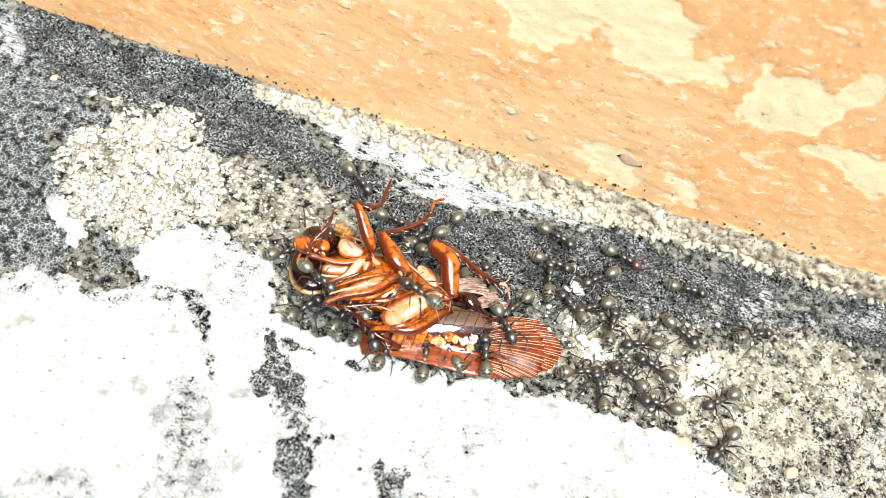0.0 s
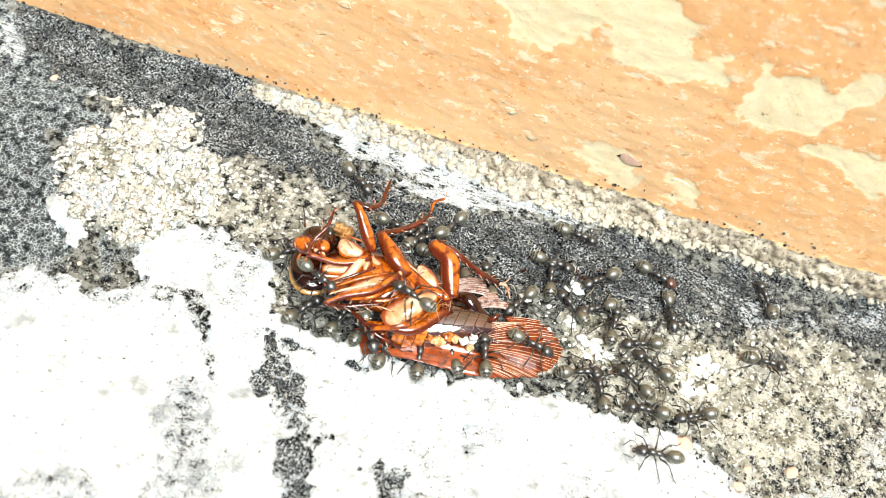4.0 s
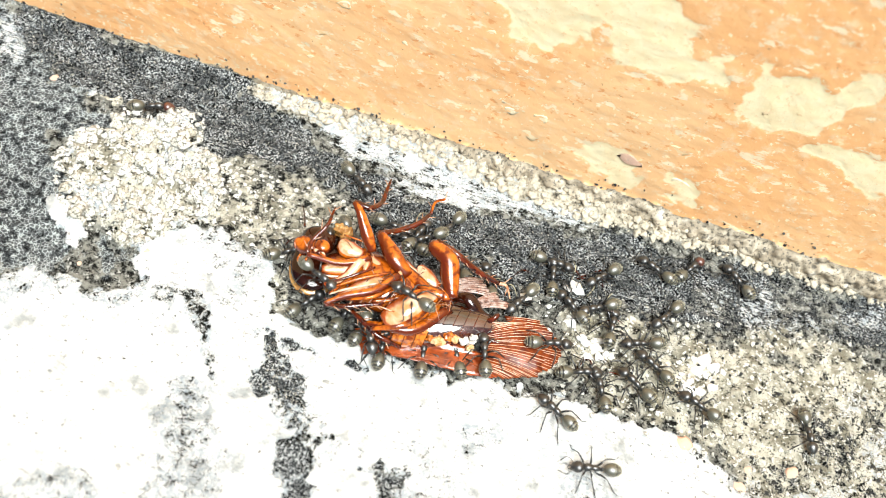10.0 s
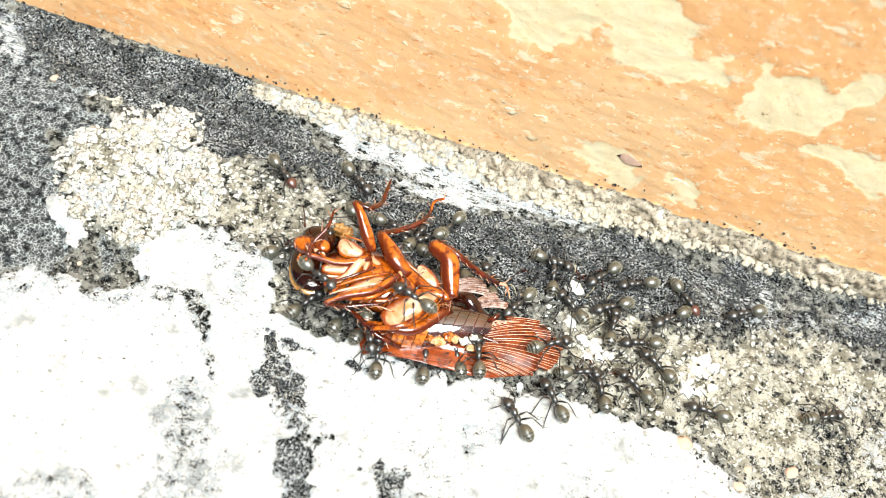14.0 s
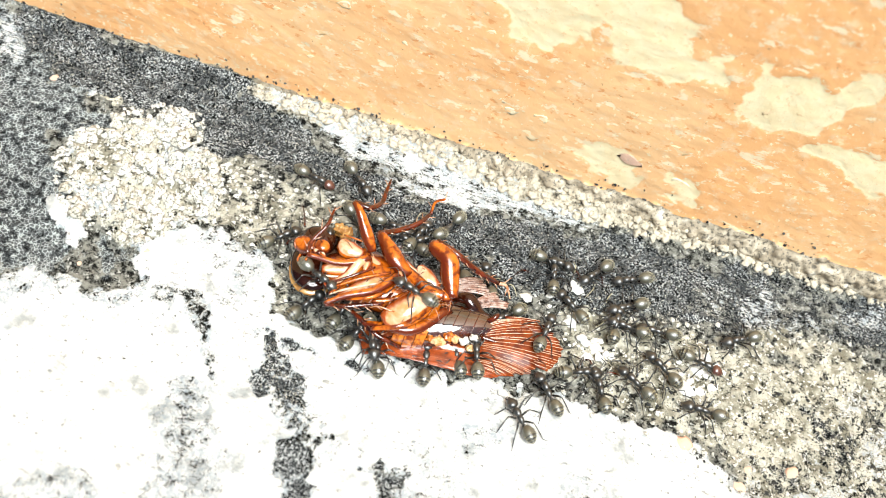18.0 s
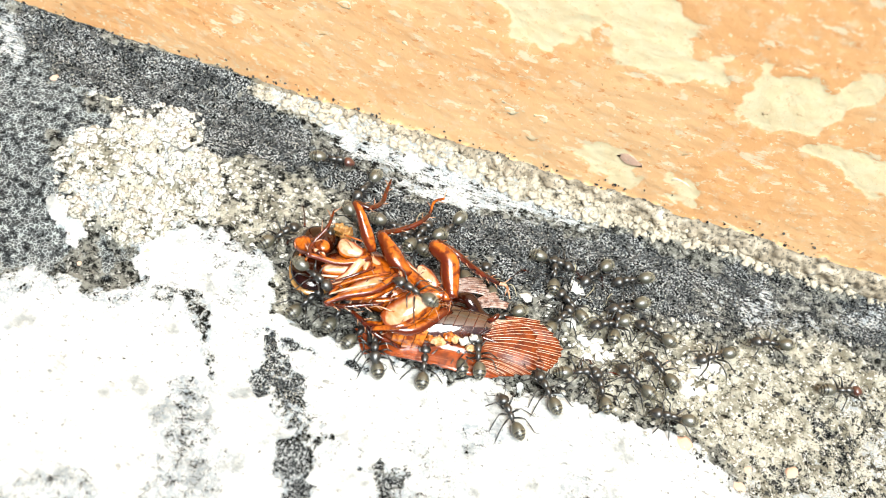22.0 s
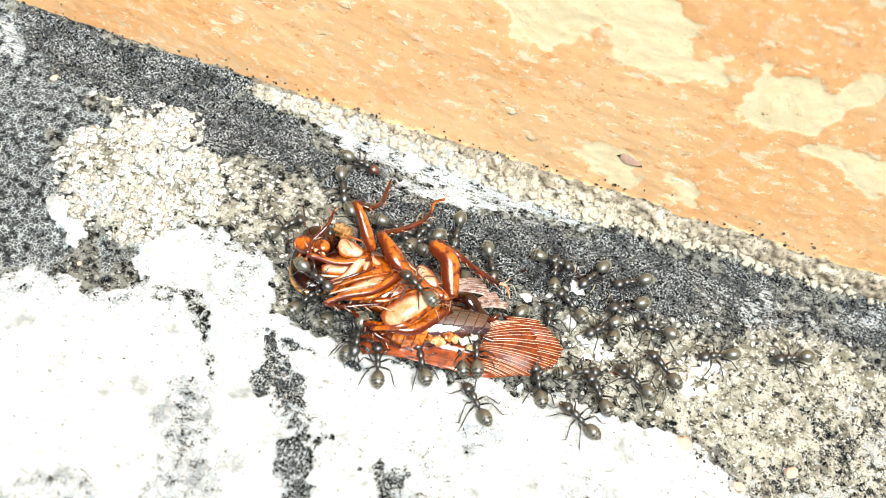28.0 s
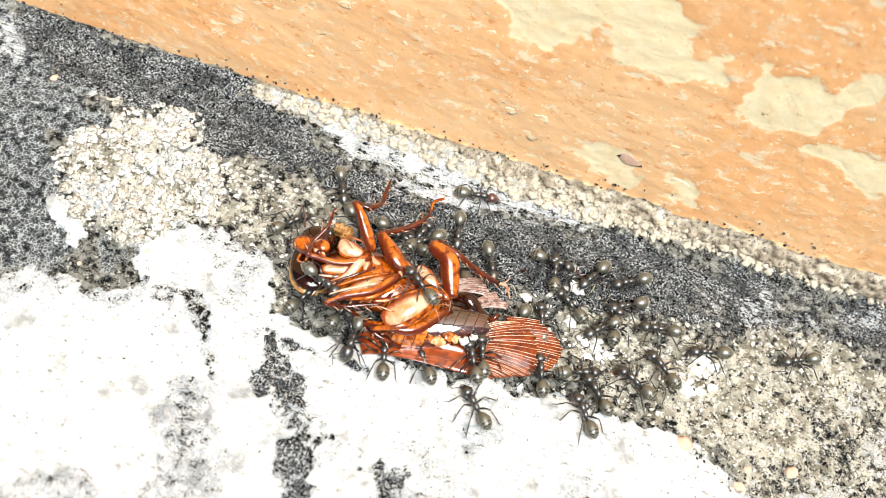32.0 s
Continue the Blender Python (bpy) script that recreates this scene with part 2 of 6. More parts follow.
def ground_material():
    n = Nodes("weathered_concrete", 0.95, 0.06)
    fine, mid, wide = n.noise(0.27, 4, 0.8), n.noise(1.2, 5, 0.7), n.noise(7.0, 4, 0.6)
    speck = n.noise(0.55, 3, 0.6)
    net = n.cells(0.44)
    white, dark, tan, lichen, foot = n.layer("white"), n.layer("dark"), n.layer("tan"), n.layer("lichen"), n.layer("foot")
    grit = n.sum("ADD", n.sum("MULTIPLY", fine, 0.55), n.sum("MULTIPLY", mid, 0.6))
    # bare grey concrete, speckled
    bare = n.mix(n.span(mid, 0.35, 0.65), (0.075, 0.075, 0.068), (0.28, 0.275, 0.24))
    bare = n.mix(n.span(grit, 0.585, 0.52), bare, (0.007, 0.007, 0.0065))
    bare = n.mix(n.span(speck, 0.59, 0.65), bare, (0.46, 0.455, 0.42))
    # sandy crust
    sandy = n.mix(n.span(n.noise(3.0, 4, 0.6), 0.38, 0.62), (0.24, 0.222, 0.165), (0.62, 0.59, 0.49))
    sandy = n.mix(n.span(grit, 0.565, 0.48), sandy, (0.018, 0.017, 0.014))
    sandy = n.mix(n.span(speck, 0.575, 0.64), sandy, (0.80, 0.78, 0.72))
    colour = n.mix(n.span(n.sum("ADD", tan, n.sum("SUBTRACT", mid, 0.5)), 0.3, 0.7), bare, sandy)
    mortar = n.mix(n.span(mid, 0.36, 0.62), (0.31, 0.27, 0.20), (0.66, 0.60, 0.48))
    mortar = n.mix(n.span(grit, 0.54, 0.44), mortar, (0.045, 0.042, 0.036))
    colour = n.mix(n.span(n.sum("ADD", foot, n.sum("SUBTRACT", mid, 0.5)), 0.3, 0.7), colour, mortar)
    # black mould with pale flecks, also used for the shade painted by the cockroach
    mould_and_shade = n.mix(n.span(mid, 0.38, 0.66), (0.0015, 0.002, 0.0027), (0.036, 0.040, 0.045))
    mould_and_shade = n.mix(n.sum("MULTIPLY", n.span(fine, 0.522, 0.562), n.span(n.noise(3.2, 4, 0.6, (0.6, 1, 1)), 0.38, 0.60, 0.25, 1.0)), mould_and_shade, (0.62, 0.64, 0.64))
    dk = n.span(n.sum("ADD", dark, n.sum("MULTIPLY", n.sum("SUBTRACT", grit, 0.575), -2.0)), 0.38, 0.60)
    colour = n.mix(dk, colour, mould_and_shade)
    craze = n.mix(n.span(mid, 0.32, 0.68), (0.012, 0.014, 0.017), (0.13, 0.14, 0.147))
    colour = n.mix(n.sum("MULTIPLY", n.span(lichen, 0.3, 0.8), 0.8), colour, n.mix(n.span(grit, 0.53, 0.44), craze, (0.008, 0.009, 0.010)))
    # crazed lichen: a pale net of hairlines
    hair = n.sum("MULTIPLY", n.span(n.sum("ADD", net, n.sum("MULTIPLY", n.sum("SUBTRACT", fine, 0.5), 0.22)), 0.12, 0.02), n.span(mid, 0.40, 0.56))
    colour = n.mix(n.sum("MULTIPLY", hair, n.span(lichen, 0.2, 0.8, 0.04, 0.78)), colour, (0.66, 0.72, 0.72))
    # lime plaster
    lime = n.mix(n.span(mid, 0.3, 0.7), (0.75, 0.75, 0.72), (0.85, 0.84, 0.81))
    lime = n.mix(n.span(n.sum("ADD", speck, n.sum("MULTIPLY", wide, 0.35)), 0.53, 0.44), lime, (0.10, 0.10, 0.09))
    # grey dust held in the worn hollows, in broken drifts, and fine dark flecks inside them
    drift = n.sum("MULTIPLY", n.span(n.noise(9.0, 5, 0.68), 0.50, 0.64), n.span(n.noise(0.9, 5, 0.75, (0.6, 1, 1)), 0.42, 0.60))
    lime = n.mix(n.sum("MULTIPLY", drift, 0.75), lime, (0.42, 0.46, 0.50))
    fleck = n.span(n.noise(0.48, 4, 0.72, (0.5, 1, 1), 0.5), 0.445, 0.36)
    lime = n.mix(n.sum("MULTIPLY", fleck, n.span(wide, 0.42, 0.62, 0.0, 0.7)), lime, (0.10, 0.10, 0.085))
    # thin, half worn plaster toward the edges of the patches
    worn = n.sum("MULTIPLY", n.span(white, 0.92, 0.55), n.span(n.noise(0.6, 5, 0.8), 0.44, 0.58))
    lime = n.mix(n.sum("MULTIPLY", worn, 0.85), lime, (0.34, 0.385, 0.43))
    lime = n.mix(n.sum("MULTIPLY", n.span(n.noise(5.0, 5, 0.65), 0.53, 0.70), 0.7), lime, (0.22, 0.24, 0.25))
    drawn = n.sum("MULTIPLY", n.sum("SUBTRACT", n.noise(0.28, 4, 0.75, (0.16, 1, 1)), 0.5), n.sum("MULTIPLY", n.layer("strand"), 2.1))
    wk = n.span(n.sum("ADD", drawn, n.sum("ADD", white, n.sum("MULTIPLY", n.sum("SUBTRACT", grit, 0.575), 2.2))), 0.40, 0.56)
    colour = n.mix(wk, colour, lime)
    n.bump(n.sum("ADD", fine, n.sum("MULTIPLY", mid, 1.2)), 0.30, 1.0)
    return n.done(colour)


def wall_material():
    n = Nodes("peeling_orange_paint", 0.62, 0.3)
    fine, mid, wide = n.noise(0.5, 3, 0.6), n.noise(2.2, 5, 0.68, (0.95, 1, 1.0)), n.noise(13.0, 3, 0.5, (0.6, 1, 1.0))
    cream, bare = n.layer("cream"), n.layer("bare")
    paint = n.mix(n.span(wide, 0.35, 0.65), (0.88, 0.475, 0.205), (0.89, 0.56, 0.285))
    paint = n.mix(n.span(mid, 0.50, 0.68), paint, (0.88, 0.60, 0.35))
    paint = n.mix(n.span(n.noise(1.7, 3, 0.6, (0.6, 1, 1.2)), 0.59, 0.67), paint, (0.90, 0.74, 0.50))
    paint = n.mix(n.span(n.noise(0.8, 3, 0.6), 0.62, 0.68), paint, (0.90, 0.72, 0.46))
    paint = n.mix(n.span(n.noise(1.1, 3, 0.7, (0.6, 1, 1)), 0.40, 0.32), paint, (0.80, 0.38, 0.15))
    paint = n.mix(n.sum("MULTIPLY", n.span(n.noise(0.9, 2), 0.27, 0.22), 0.6), paint, (0.35, 0.19, 0.10))
    old = n.mix(n.span(mid, 0.4, 0.62), (0.92, 0.80, 0.53), (0.91, 0.75, 0.46))
    old = n.mix(n.span(fine, 0.60, 0.70), old, (0.88, 0.64, 0.36))
    ck = n.span(n.sum("ADD", cream, n.sum("MULTIPLY", n.sum("SUBTRACT", mid, 0.5), 1.5)), 0.20, 0.80)
    colour = n.mix(ck, paint, old)
    mortar = n.mix(n.span(mid, 0.38, 0.62), (0.32, 0.265, 0.19), (0.60, 0.52, 0.40))
    mortar = n.mix(n.span(fine, 0.47, 0.38), mortar, (0.16, 0.14, 0.11))
    mortar = n.mix(n.span(mid, 0.58, 0.68), mortar, (0.78, 0.74, 0.66))
    colour = n.mix(n.span(n.sum("ADD", bare, n.sum("MULTIPLY", n.sum("SUBTRACT", fine, 0.5), 0.6)), 0.4, 0.6), colour, mortar)
    n.bump(n.sum("ADD", n.sum("MULTIPLY", fine, 0.6), n.sum("MULTIPLY", mid, 0.9)), 0.14, 0.6)
    return n.done(colour)


def stone_material(name, a, b, dirt=(0.20, 0.18, 0.13), dirty=0.5):
    n = Nodes(name, 0.92, 0.1)
    fine = n.noise(0.4, 4, 0.7)
    colour = n.mix(n.chance(), a, b)
    colour = n.mix(n.span(fine, dirty, dirty - 0.14), colour, dirt)
    n.bump(fine, 0.12, 0.8)
    return n.done(colour)


def chitin(name, a, b, rough=0.22, size=1.2, clear=0.6, through=0.0, margin=None, spec=0.7, shine=0.17, coat=1.5):
    n = Nodes(name, rough, spec)
    colour = n.mix(n.span(n.noise(size, 3, 0.55, None, 0.6), 0.32, 0.68), a, b)
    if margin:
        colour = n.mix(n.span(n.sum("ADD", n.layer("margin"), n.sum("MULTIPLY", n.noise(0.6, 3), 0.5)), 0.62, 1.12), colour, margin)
    n.bump(n.noise(0.2, 3, 0.7), 0.016, 0.6)
    n.bsdf.inputs["Coat Weight"].default_value, n.bsdf.inputs["Coat Roughness"].default_value = clear, shine
    n.bsdf.inputs["Coat IOR"].default_value = coat
    if through:
        n.bsdf.inputs["Subsurface Weight"].default_value = through
        n.bsdf.inputs["Subsurface Radius"].default_value = (0.0012, 0.0005, 0.0002)
    return n.done(colour)


def ant_skin(name, a, b, rough, grain=0.07, gloss=0.4, ior=1.6):
    n = Nodes(name, rough, 0.8)
    n.bsdf.inputs["IOR"].default_value = ior
    hair = n.noise(grain, 2, 0.6, (0.35, 1, 1))
    n.bump(hair, 0.008, 0.5)
    n.bsdf.inputs["Coat Weight"].default_value, n.bsdf.inputs["Coat Roughness"].default_value = gloss, 0.3
    return n.done(n.mix(n.span(hair, 0.35, 0.65), a, b))


CONCRETE, WALL_PAINT = ground_material(), wall_material()
LIME_STONE = stone_material("lime_grain", (0.82, 0.81, 0.77), (0.48, 0.45, 0.37), (0.085, 0.080, 0.060), 0.51)
BRICK_STONE = stone_material("brick_chip", (0.70, 0.44, 0.32), (0.72, 0.52, 0.40), (0.5, 0.38, 0.30), 0.46)
MORTAR_STONE = stone_material("mortar_lump", (0.66, 0.60, 0.49), (0.46, 0.40, 0.30), (0.22, 0.19, 0.14), 0.44)
DARK_STONE = stone_material("dark_grain", (0.022, 0.022, 0.023), (0.13, 0.13, 0.125), (0.02, 0.02, 0.02), 0.5)
FLAKE = stone_material("paint_flake", (0.90, 0.78, 0.54), (0.88, 0.62, 0.34), (0.82, 0.54, 0.28), 0.40)
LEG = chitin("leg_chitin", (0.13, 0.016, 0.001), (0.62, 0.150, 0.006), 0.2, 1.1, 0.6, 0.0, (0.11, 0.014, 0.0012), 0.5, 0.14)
LEG_DARK = chitin("dark_leg_chitin", (0.022, 0.003, 0.001), (0.12, 0.016, 0.002), 0.2, 0.9, 0.6, spec=0.5, shine=0.12)
AMBER = chitin("amber_belly", (0.16, 0.020, 0.001), (0.66, 0.19, 0.010), 0.15, 0.7, 1.0, spec=0.8)
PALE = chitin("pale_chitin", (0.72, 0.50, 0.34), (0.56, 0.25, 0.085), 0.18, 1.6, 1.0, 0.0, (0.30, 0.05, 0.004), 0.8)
SHIELD = chitin("shield_chitin", (0.008, 0.002, 0.001), (0.035, 0.006, 0.0015), 0.12, 2.2, 0.5, spec=0.4, shine=0.08)
BELLY = chitin("belly_chitin", (0.014, 0.0025, 0.001), (0.075, 0.014, 0.003), 0.13, 2.2, 1.0, spec=0.6, shine=0.07, coat=2.2)
TEGMEN = chitin("tegmen", (0.12, 0.016, 0.002), (0.42, 0.085, 0.018), 0.2, 1.6, 0.8)
WING = chitin("wing_membrane", (0.085, 0.010, 0.001), (0.26, 0.048, 0.004), 0.42, 1.0, 0.15, spec=0.3)
VEIN = chitin("wing_vein", (0.88, 0.74, 0.60), (0.66, 0.36, 0.19), 0.3, 0.9, 0.5)
PLEAT = chitin("pleated_wing", (0.54, 0.44, 0.39), (0.26, 0.12, 0.08), 0.3, 0.5, 0.5)
YELLOW = chitin("yellow_rim", (0.50, 0.29, 0.09), (0.30, 0.13, 0.03), 0.25, 1.0, 0.8)
SPINE = chitin("spine_chitin", (0.36, 0.14, 0.06), (0.70, 0.46, 0.30), 0.25, 0.6, 0.5)
FLESH = chitin("torn_flesh", (0.74, 0.52, 0.28), (0.52, 0.20, 0.03), 0.3, 0.7, 0.8)
WHITE_MEAT = chitin("white_flesh", (0.80, 0.78, 0.74), (0.55, 0.50, 0.44), 0.3, 0.5, 0.8)
ANT_DARK = ant_skin("ant_cuticle", (0.004, 0.004, 0.0036), (0.018, 0.0175, 0.015), 0.40, 0.05, 0.3, 1.7)
ANT_GASTER = ant_skin("ant_gaster_down", (0.034, 0.033, 0.021), (0.100, 0.096, 0.062), 0.42, 0.035, 0.35, 1.85)
ANT_BAND = ant_skin("ant_gaster_band", (0.003, 0.003, 0.0025), (0.012, 0.0115, 0.009), 0.3, 0.05, 0.6)
ANT_LEG = ant_skin("ant_leg", (0.0015, 0.0015, 0.0014), (0.007, 0.0068, 0.006), 0.3, 0.05, 0.5)
ANT_RED = ant_skin("ant_red_head", (0.045, 0.010, 0.005), (0.12, 0.030, 0.013), 0.38, 0.05, 0.4, 1.7)
ANT_HAIR = ant_skin("ant_hair", (0.30, 0.27, 0.16), (0.52, 0.48, 0.32), 0.4, gloss=0.2)


# ---- shapes ----
def as_mesh(name, bm, material, smooth=True):
    me = bpy.data.meshes.new(name)
    bmesh.ops.recalc_face_normals(bm, faces=bm.faces)
    bm.to_mesh(me)
    bm.free()
    me.materials.append(material)
    if smooth:
        me.polygons.foreach_set("use_smooth", [True] * len(me.polygons))
    return me


def part(name, bm, material, parent, label="", at=None):
    ob = new(name, bm if isinstance(bm, bpy.types.Mesh) else as_mesh(name, bm, material))
    ob.parent = parent
    if at is not None:
        ob.location = at
    return tagged(ob, label)


def thing(name, at, label, category, group="", kind=""):
    ob = new(name)
    ob.empty_display_size = 0.002
    ob.location = at
    return tagged(ob, label, category, group, kind)


def curve_points(points, steps):
    """A smooth line through the points (x, y, z, ...), of that many steps a stretch."""
    p = [np.array(tuple(q), float) for q in points]
    p = [2 * p[0] - p[1], *p, 2 * p[-1] - p[-2]]
    out = []
    for a, b, c, d in zip(p, p[1:], p[2:], p[3:]):
        for k in range(steps):
            t = k / steps
            out.append(0.5 * (2.0 * b + (c - a) * t + (2 * a - 5 * b + 4 * c - d) * t * t + (3 * b - a - 3 * c + d) * t ** 3))
    return [*out, p[-2]]


def tube(bm, points, steps=4, sides=8, flat=1.0, origin=(0, 0, 0)):
    """A tapering tube through (x, y, z, radius) in mm, with closed ends; flat squeezes it upwards. Its flanks are noted as the margin."""
    line = curve_points(points, steps) if steps > 1 else [np.array(q, float) for q in points]
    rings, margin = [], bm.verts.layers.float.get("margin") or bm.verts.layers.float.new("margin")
    for k, q in enumerate(line):
        a, b = line[max(k - 1, 0)], line[min(k + 1, len(line) - 1)]
        ahead = Vector((b - a)[:3]).normalized()
        side = ahead.cross(Vector((0, 0, 1)))
        side = side.normalized() if side.length > 0.05 else Vector((1, 0, 0))
        up = side.cross(ahead)
        r = max(float(q[3]), 0.01)
        middle = Vector(q[:3]) - Vector(origin)
        rings.append([])
        for j in range(sides):
            w = 2 * math.pi * j / sides
            v = bm.verts.new((middle + r * (math.cos(w) * side + flat * math.sin(w) * up)) * MM)
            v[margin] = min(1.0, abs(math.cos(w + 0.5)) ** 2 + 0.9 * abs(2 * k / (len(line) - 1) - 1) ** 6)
            rings[-1].append(v)
    for lo, hi in zip(rings, rings[1:]):
        for j in range(sides):
            bm.faces.new((lo[j], lo[(j + 1) % sides], hi[(j + 1) % sides], hi[j]))
    bm.faces.new(rings[0][::-1])
    bm.faces.new(rings[-1])
    return bm


def tubed(*args, **kw):
    return tube(bmesh.new(), *args, **kw)


def ball(size, at=(0, 0, 0), turn=(0, 0, 0), u=20, v=12, rough=0.0, bm=None):
    """A rounded body with the half-sizes of size, in mm."""
    bm = bm or bmesh.new()
    margin = bm.verts.layers.float.get("margin") or bm.verts.layers.float.new("margin")
    made = bmesh.ops.create_uvsphere(bm, u_segments=u, v_segments=v, radius=1.0)["verts"]
    m = pose(*[c * MM for c in at], *turn) @ Matrix.Diagonal((*[s * MM for s in size], 1))
    for vert in made:
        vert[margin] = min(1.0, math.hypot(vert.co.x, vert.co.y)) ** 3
        if rough:
            vert.co *= 1 + rough * noise.noise(vert.co * 1.7 + Vector(at))
        vert.co = m @ vert.co
    return bm


def sheet(xs, ys, place, name, material, fields=()):
    """A grid over xs and ys; place gives three arrays in mm, fields are (name, array)."""
    gx, gy = np.meshgrid(xs, ys)
    co = np.stack([np.ravel(c) for c in place(gx, gy)], 1) * MM
    w, h = len(xs), len(ys)
    i = (np.arange(h - 1)[:, None] * w + np.arange(w - 1)[None]).ravel()
    quads = np.stack([i, i + 1, i + w + 1, i + w], 1).astype(np.int32)
    me = bpy.data.meshes.new(name)
    me.vertices.add(len(co))
    me.vertices.foreach_set("co", co.ravel())
    me.loops.add(quads.size)
    me.loops.foreach_set("vertex_index", quads.ravel())
    me.polygons.add(len(quads))
    me.polygons.foreach_set("loop_start", np.arange(0, quads.size, 4, dtype=np.int32))
    me.update(calc_edges=True)
    me.polygons.foreach_set("use_smooth", [True] * len(quads))
    me.materials.append(material)
    for key, values in fields(gx, gy):
        me.attributes.new(key, "FLOAT", "POINT").data.foreach_set("value", np.ravel(values).astype(np.float32))
    return new(name, me)


def spread(lo, hi, step_size, far_lo, far_hi):
    """Even steps from lo to hi, then ever longer ones out to far_lo and far_hi."""
    mid = np.arange(lo, hi + step_size / 2, step_size)
    grow = lambda far: np.array([*np.geomspace(step_size * 2, far, 26)])
    return np.concatenate([(lo - grow(lo - far_lo))[::-1], mid, hi + grow(far_hi - hi)])


# ---- the ground ----
def ground_place(x, y):
    return x, y, ground_z(x, y)


def ground_fields(x, y):
    white, dark, tan, rubble, _, _, lichen, foot = layers(x, y)
    return ("white", white), ("dark", dark), ("tan", tan), ("lichen", lichen), ("foot", foot), ("strand", step(y, 0.0, 5.0))


ground = tagged(sheet(spread(-76, 68, 0.22, -2.0e5, 2.0e5), spread(-52, 17.5, 0.22, -2.0e5, 2.0e5), ground_place, "ground", CONCRETE, ground_fields),
                "weathered grey concrete ground with white plaster and black mould", "ground", kind="structure")

# ---- the wall ----
CREAM = [[(-4.0, 31.0), (-1.0, 26.0), (1.0, 25.0), (3.0, 23.0), (6.0, 23.0), (6.0, 25.0), (8.0, 26.0), (8.0, 29.0), (9.0, 30.0), (10.0, 29.0), (12.0, 27.0), (13.0, 26.0), (19.0, 26.0), (23.0, 27.0), (26.0, 28.0), (24.0, 32.0), (21.0, 31.0), (18.0, 31.0), (20.0, 33.0), (19.0, 35.0), (15.0, 36.0), (13.0, 39.0)],
         [(27.0, 27.0), (29.0, 24.0), (32.0, 23.0), (35.0, 23.0), (38.0, 25.0), (38.0, 27.0), (40.0, 29.0), (41.0, 32.0), (41.0, 33.0), (40.0, 36.0), (37.0, 35.0), (36.0, 33.0), (33.0, 33.0), (28.0, 32.0), (27.0, 30.0)],
         [(38.0, 23.0), (41.0, 22.0), (44.0, 21.0), (48.0, 19.0), (52.0, 20.0), (50.0, 24.0), (44.0, 25.0), (41.0, 25.0)],
         [(13.0, 9.0), (17.0, 7.0), (21.0, 6.0), (22.0, 9.0), (22.0, 11.0), (19.0, 12.0), (15.0, 11.0)],
         [(24.0, 9.0), (28.0, 7.0), (30.0, 7.0), (29.0, 10.0), (25.0, 11.0)]]


def edge_height(x):
    return 3.15 + 0.0405 * x + 1.1 * fbm(x, 0 * x + 3.3, 6.0, 3, 41) + 0.6 * fbm(x, 0 * x, 1.6, 2, 42)


def wall_layers(x, z):
    cream = np.maximum.reduce([step(inside(x, z, c) + 2.6 * fbm(x, z, 3.0, 4, 44 + k), -0.7, 0.7) for k, c in enumerate(CREAM)])
    bare = step(edge_height(x) - z + 0.3 * fbm(x, z, 1.2, 3, 49), -0.12, 0.12)
    return cream, bare, step(edge_height(x) - z + 0.3 * fbm(x, z, 1.2, 3, 49), -0.5, 0.9)


def wall_place(x, z):
    cream, _, proud = wall_layers(x, z)
    near = np.exp(-((x / 120.0) ** 2 + (z / 120.0) ** 2))
    lump = np.abs(fbm(x, z, 1.7, 3, 50))
    out = 0.09 * cream + 0.16 * fbm(x, z * 1.3, 7.0, 3, 51) + 0.07 * fbm(x * 0.7, z, 1.2, 2, 52)
    out = out + proud * step(x, -36.0, -26.0) * (0.12 - 1.9 * lump - 0.7 * step(edge_height(x) - z, 0.2, 2.5))
    return x, WALL_Y + out * near, z


def wall_fields(x, z):
    cream, bare, _ = wall_layers(x, z)
    return ("cream", cream), ("bare", bare)


wall = tagged(sheet(spread(-78, 78, 0.26, -3500, 3500), spread(-3.0, 52.0, 0.26, -40, 2400), wall_place, "wall_north", WALL_PAINT, wall_fields),
              "orange painted wall with peeling cream patches and a bare mortar foot", "wall", kind="structure")
solid = wall.modifiers.new("thickness", "SOLIDIFY")
solid.thickness, solid.offset = 0.2, -1.0


# ---- rubble, chips and flakes ----
def stone_meshes(name, material, count, flat, rough):
    made = []
    for k in range(count):
        bm = bmesh.new()
        bmesh.ops.create_icosphere(bm, subdivisions=2, radius=MM)
        for v in bm.verts:
            d = v.co.normalized()
            v.co *= 1 + rough * noise.noise(d * 1.1 + Vector((k * 7.7, 0, 0))) + 0.5 * rough * noise.noise(d * 2.6 + Vector((0, k * 5.1, 0)))
            v.co.z *= flat
        made.append(as_mesh(name, bm, material))
    return made


def height(x, y):
    return float(ground_z(np.array([x]), np.array([y]))[0])


def lay(name, meshes, x, y, r, rng, sink=0.35, label=""):
    ob = part(name, rng.choice(meshes), None, ground, label)
    ob.matrix_basis = pose(x * MM, y * MM, (height(x, y) + r * (0.7 - sink)) * MM, rng.uniform(-25, 25), rng.uniform(-25, 25), rng.uniform(0, 360)) @ Matrix.Scale(r, 4)
    return ob


rng = random.Random(5)
LIME_GRAINS = stone_meshes("lime_grain", LIME_STONE, 8, 0.75, 1.0)
BRICK_CHIPS = stone_meshes("brick_chip", BRICK_STONE, 3, 0.4, 0.6)


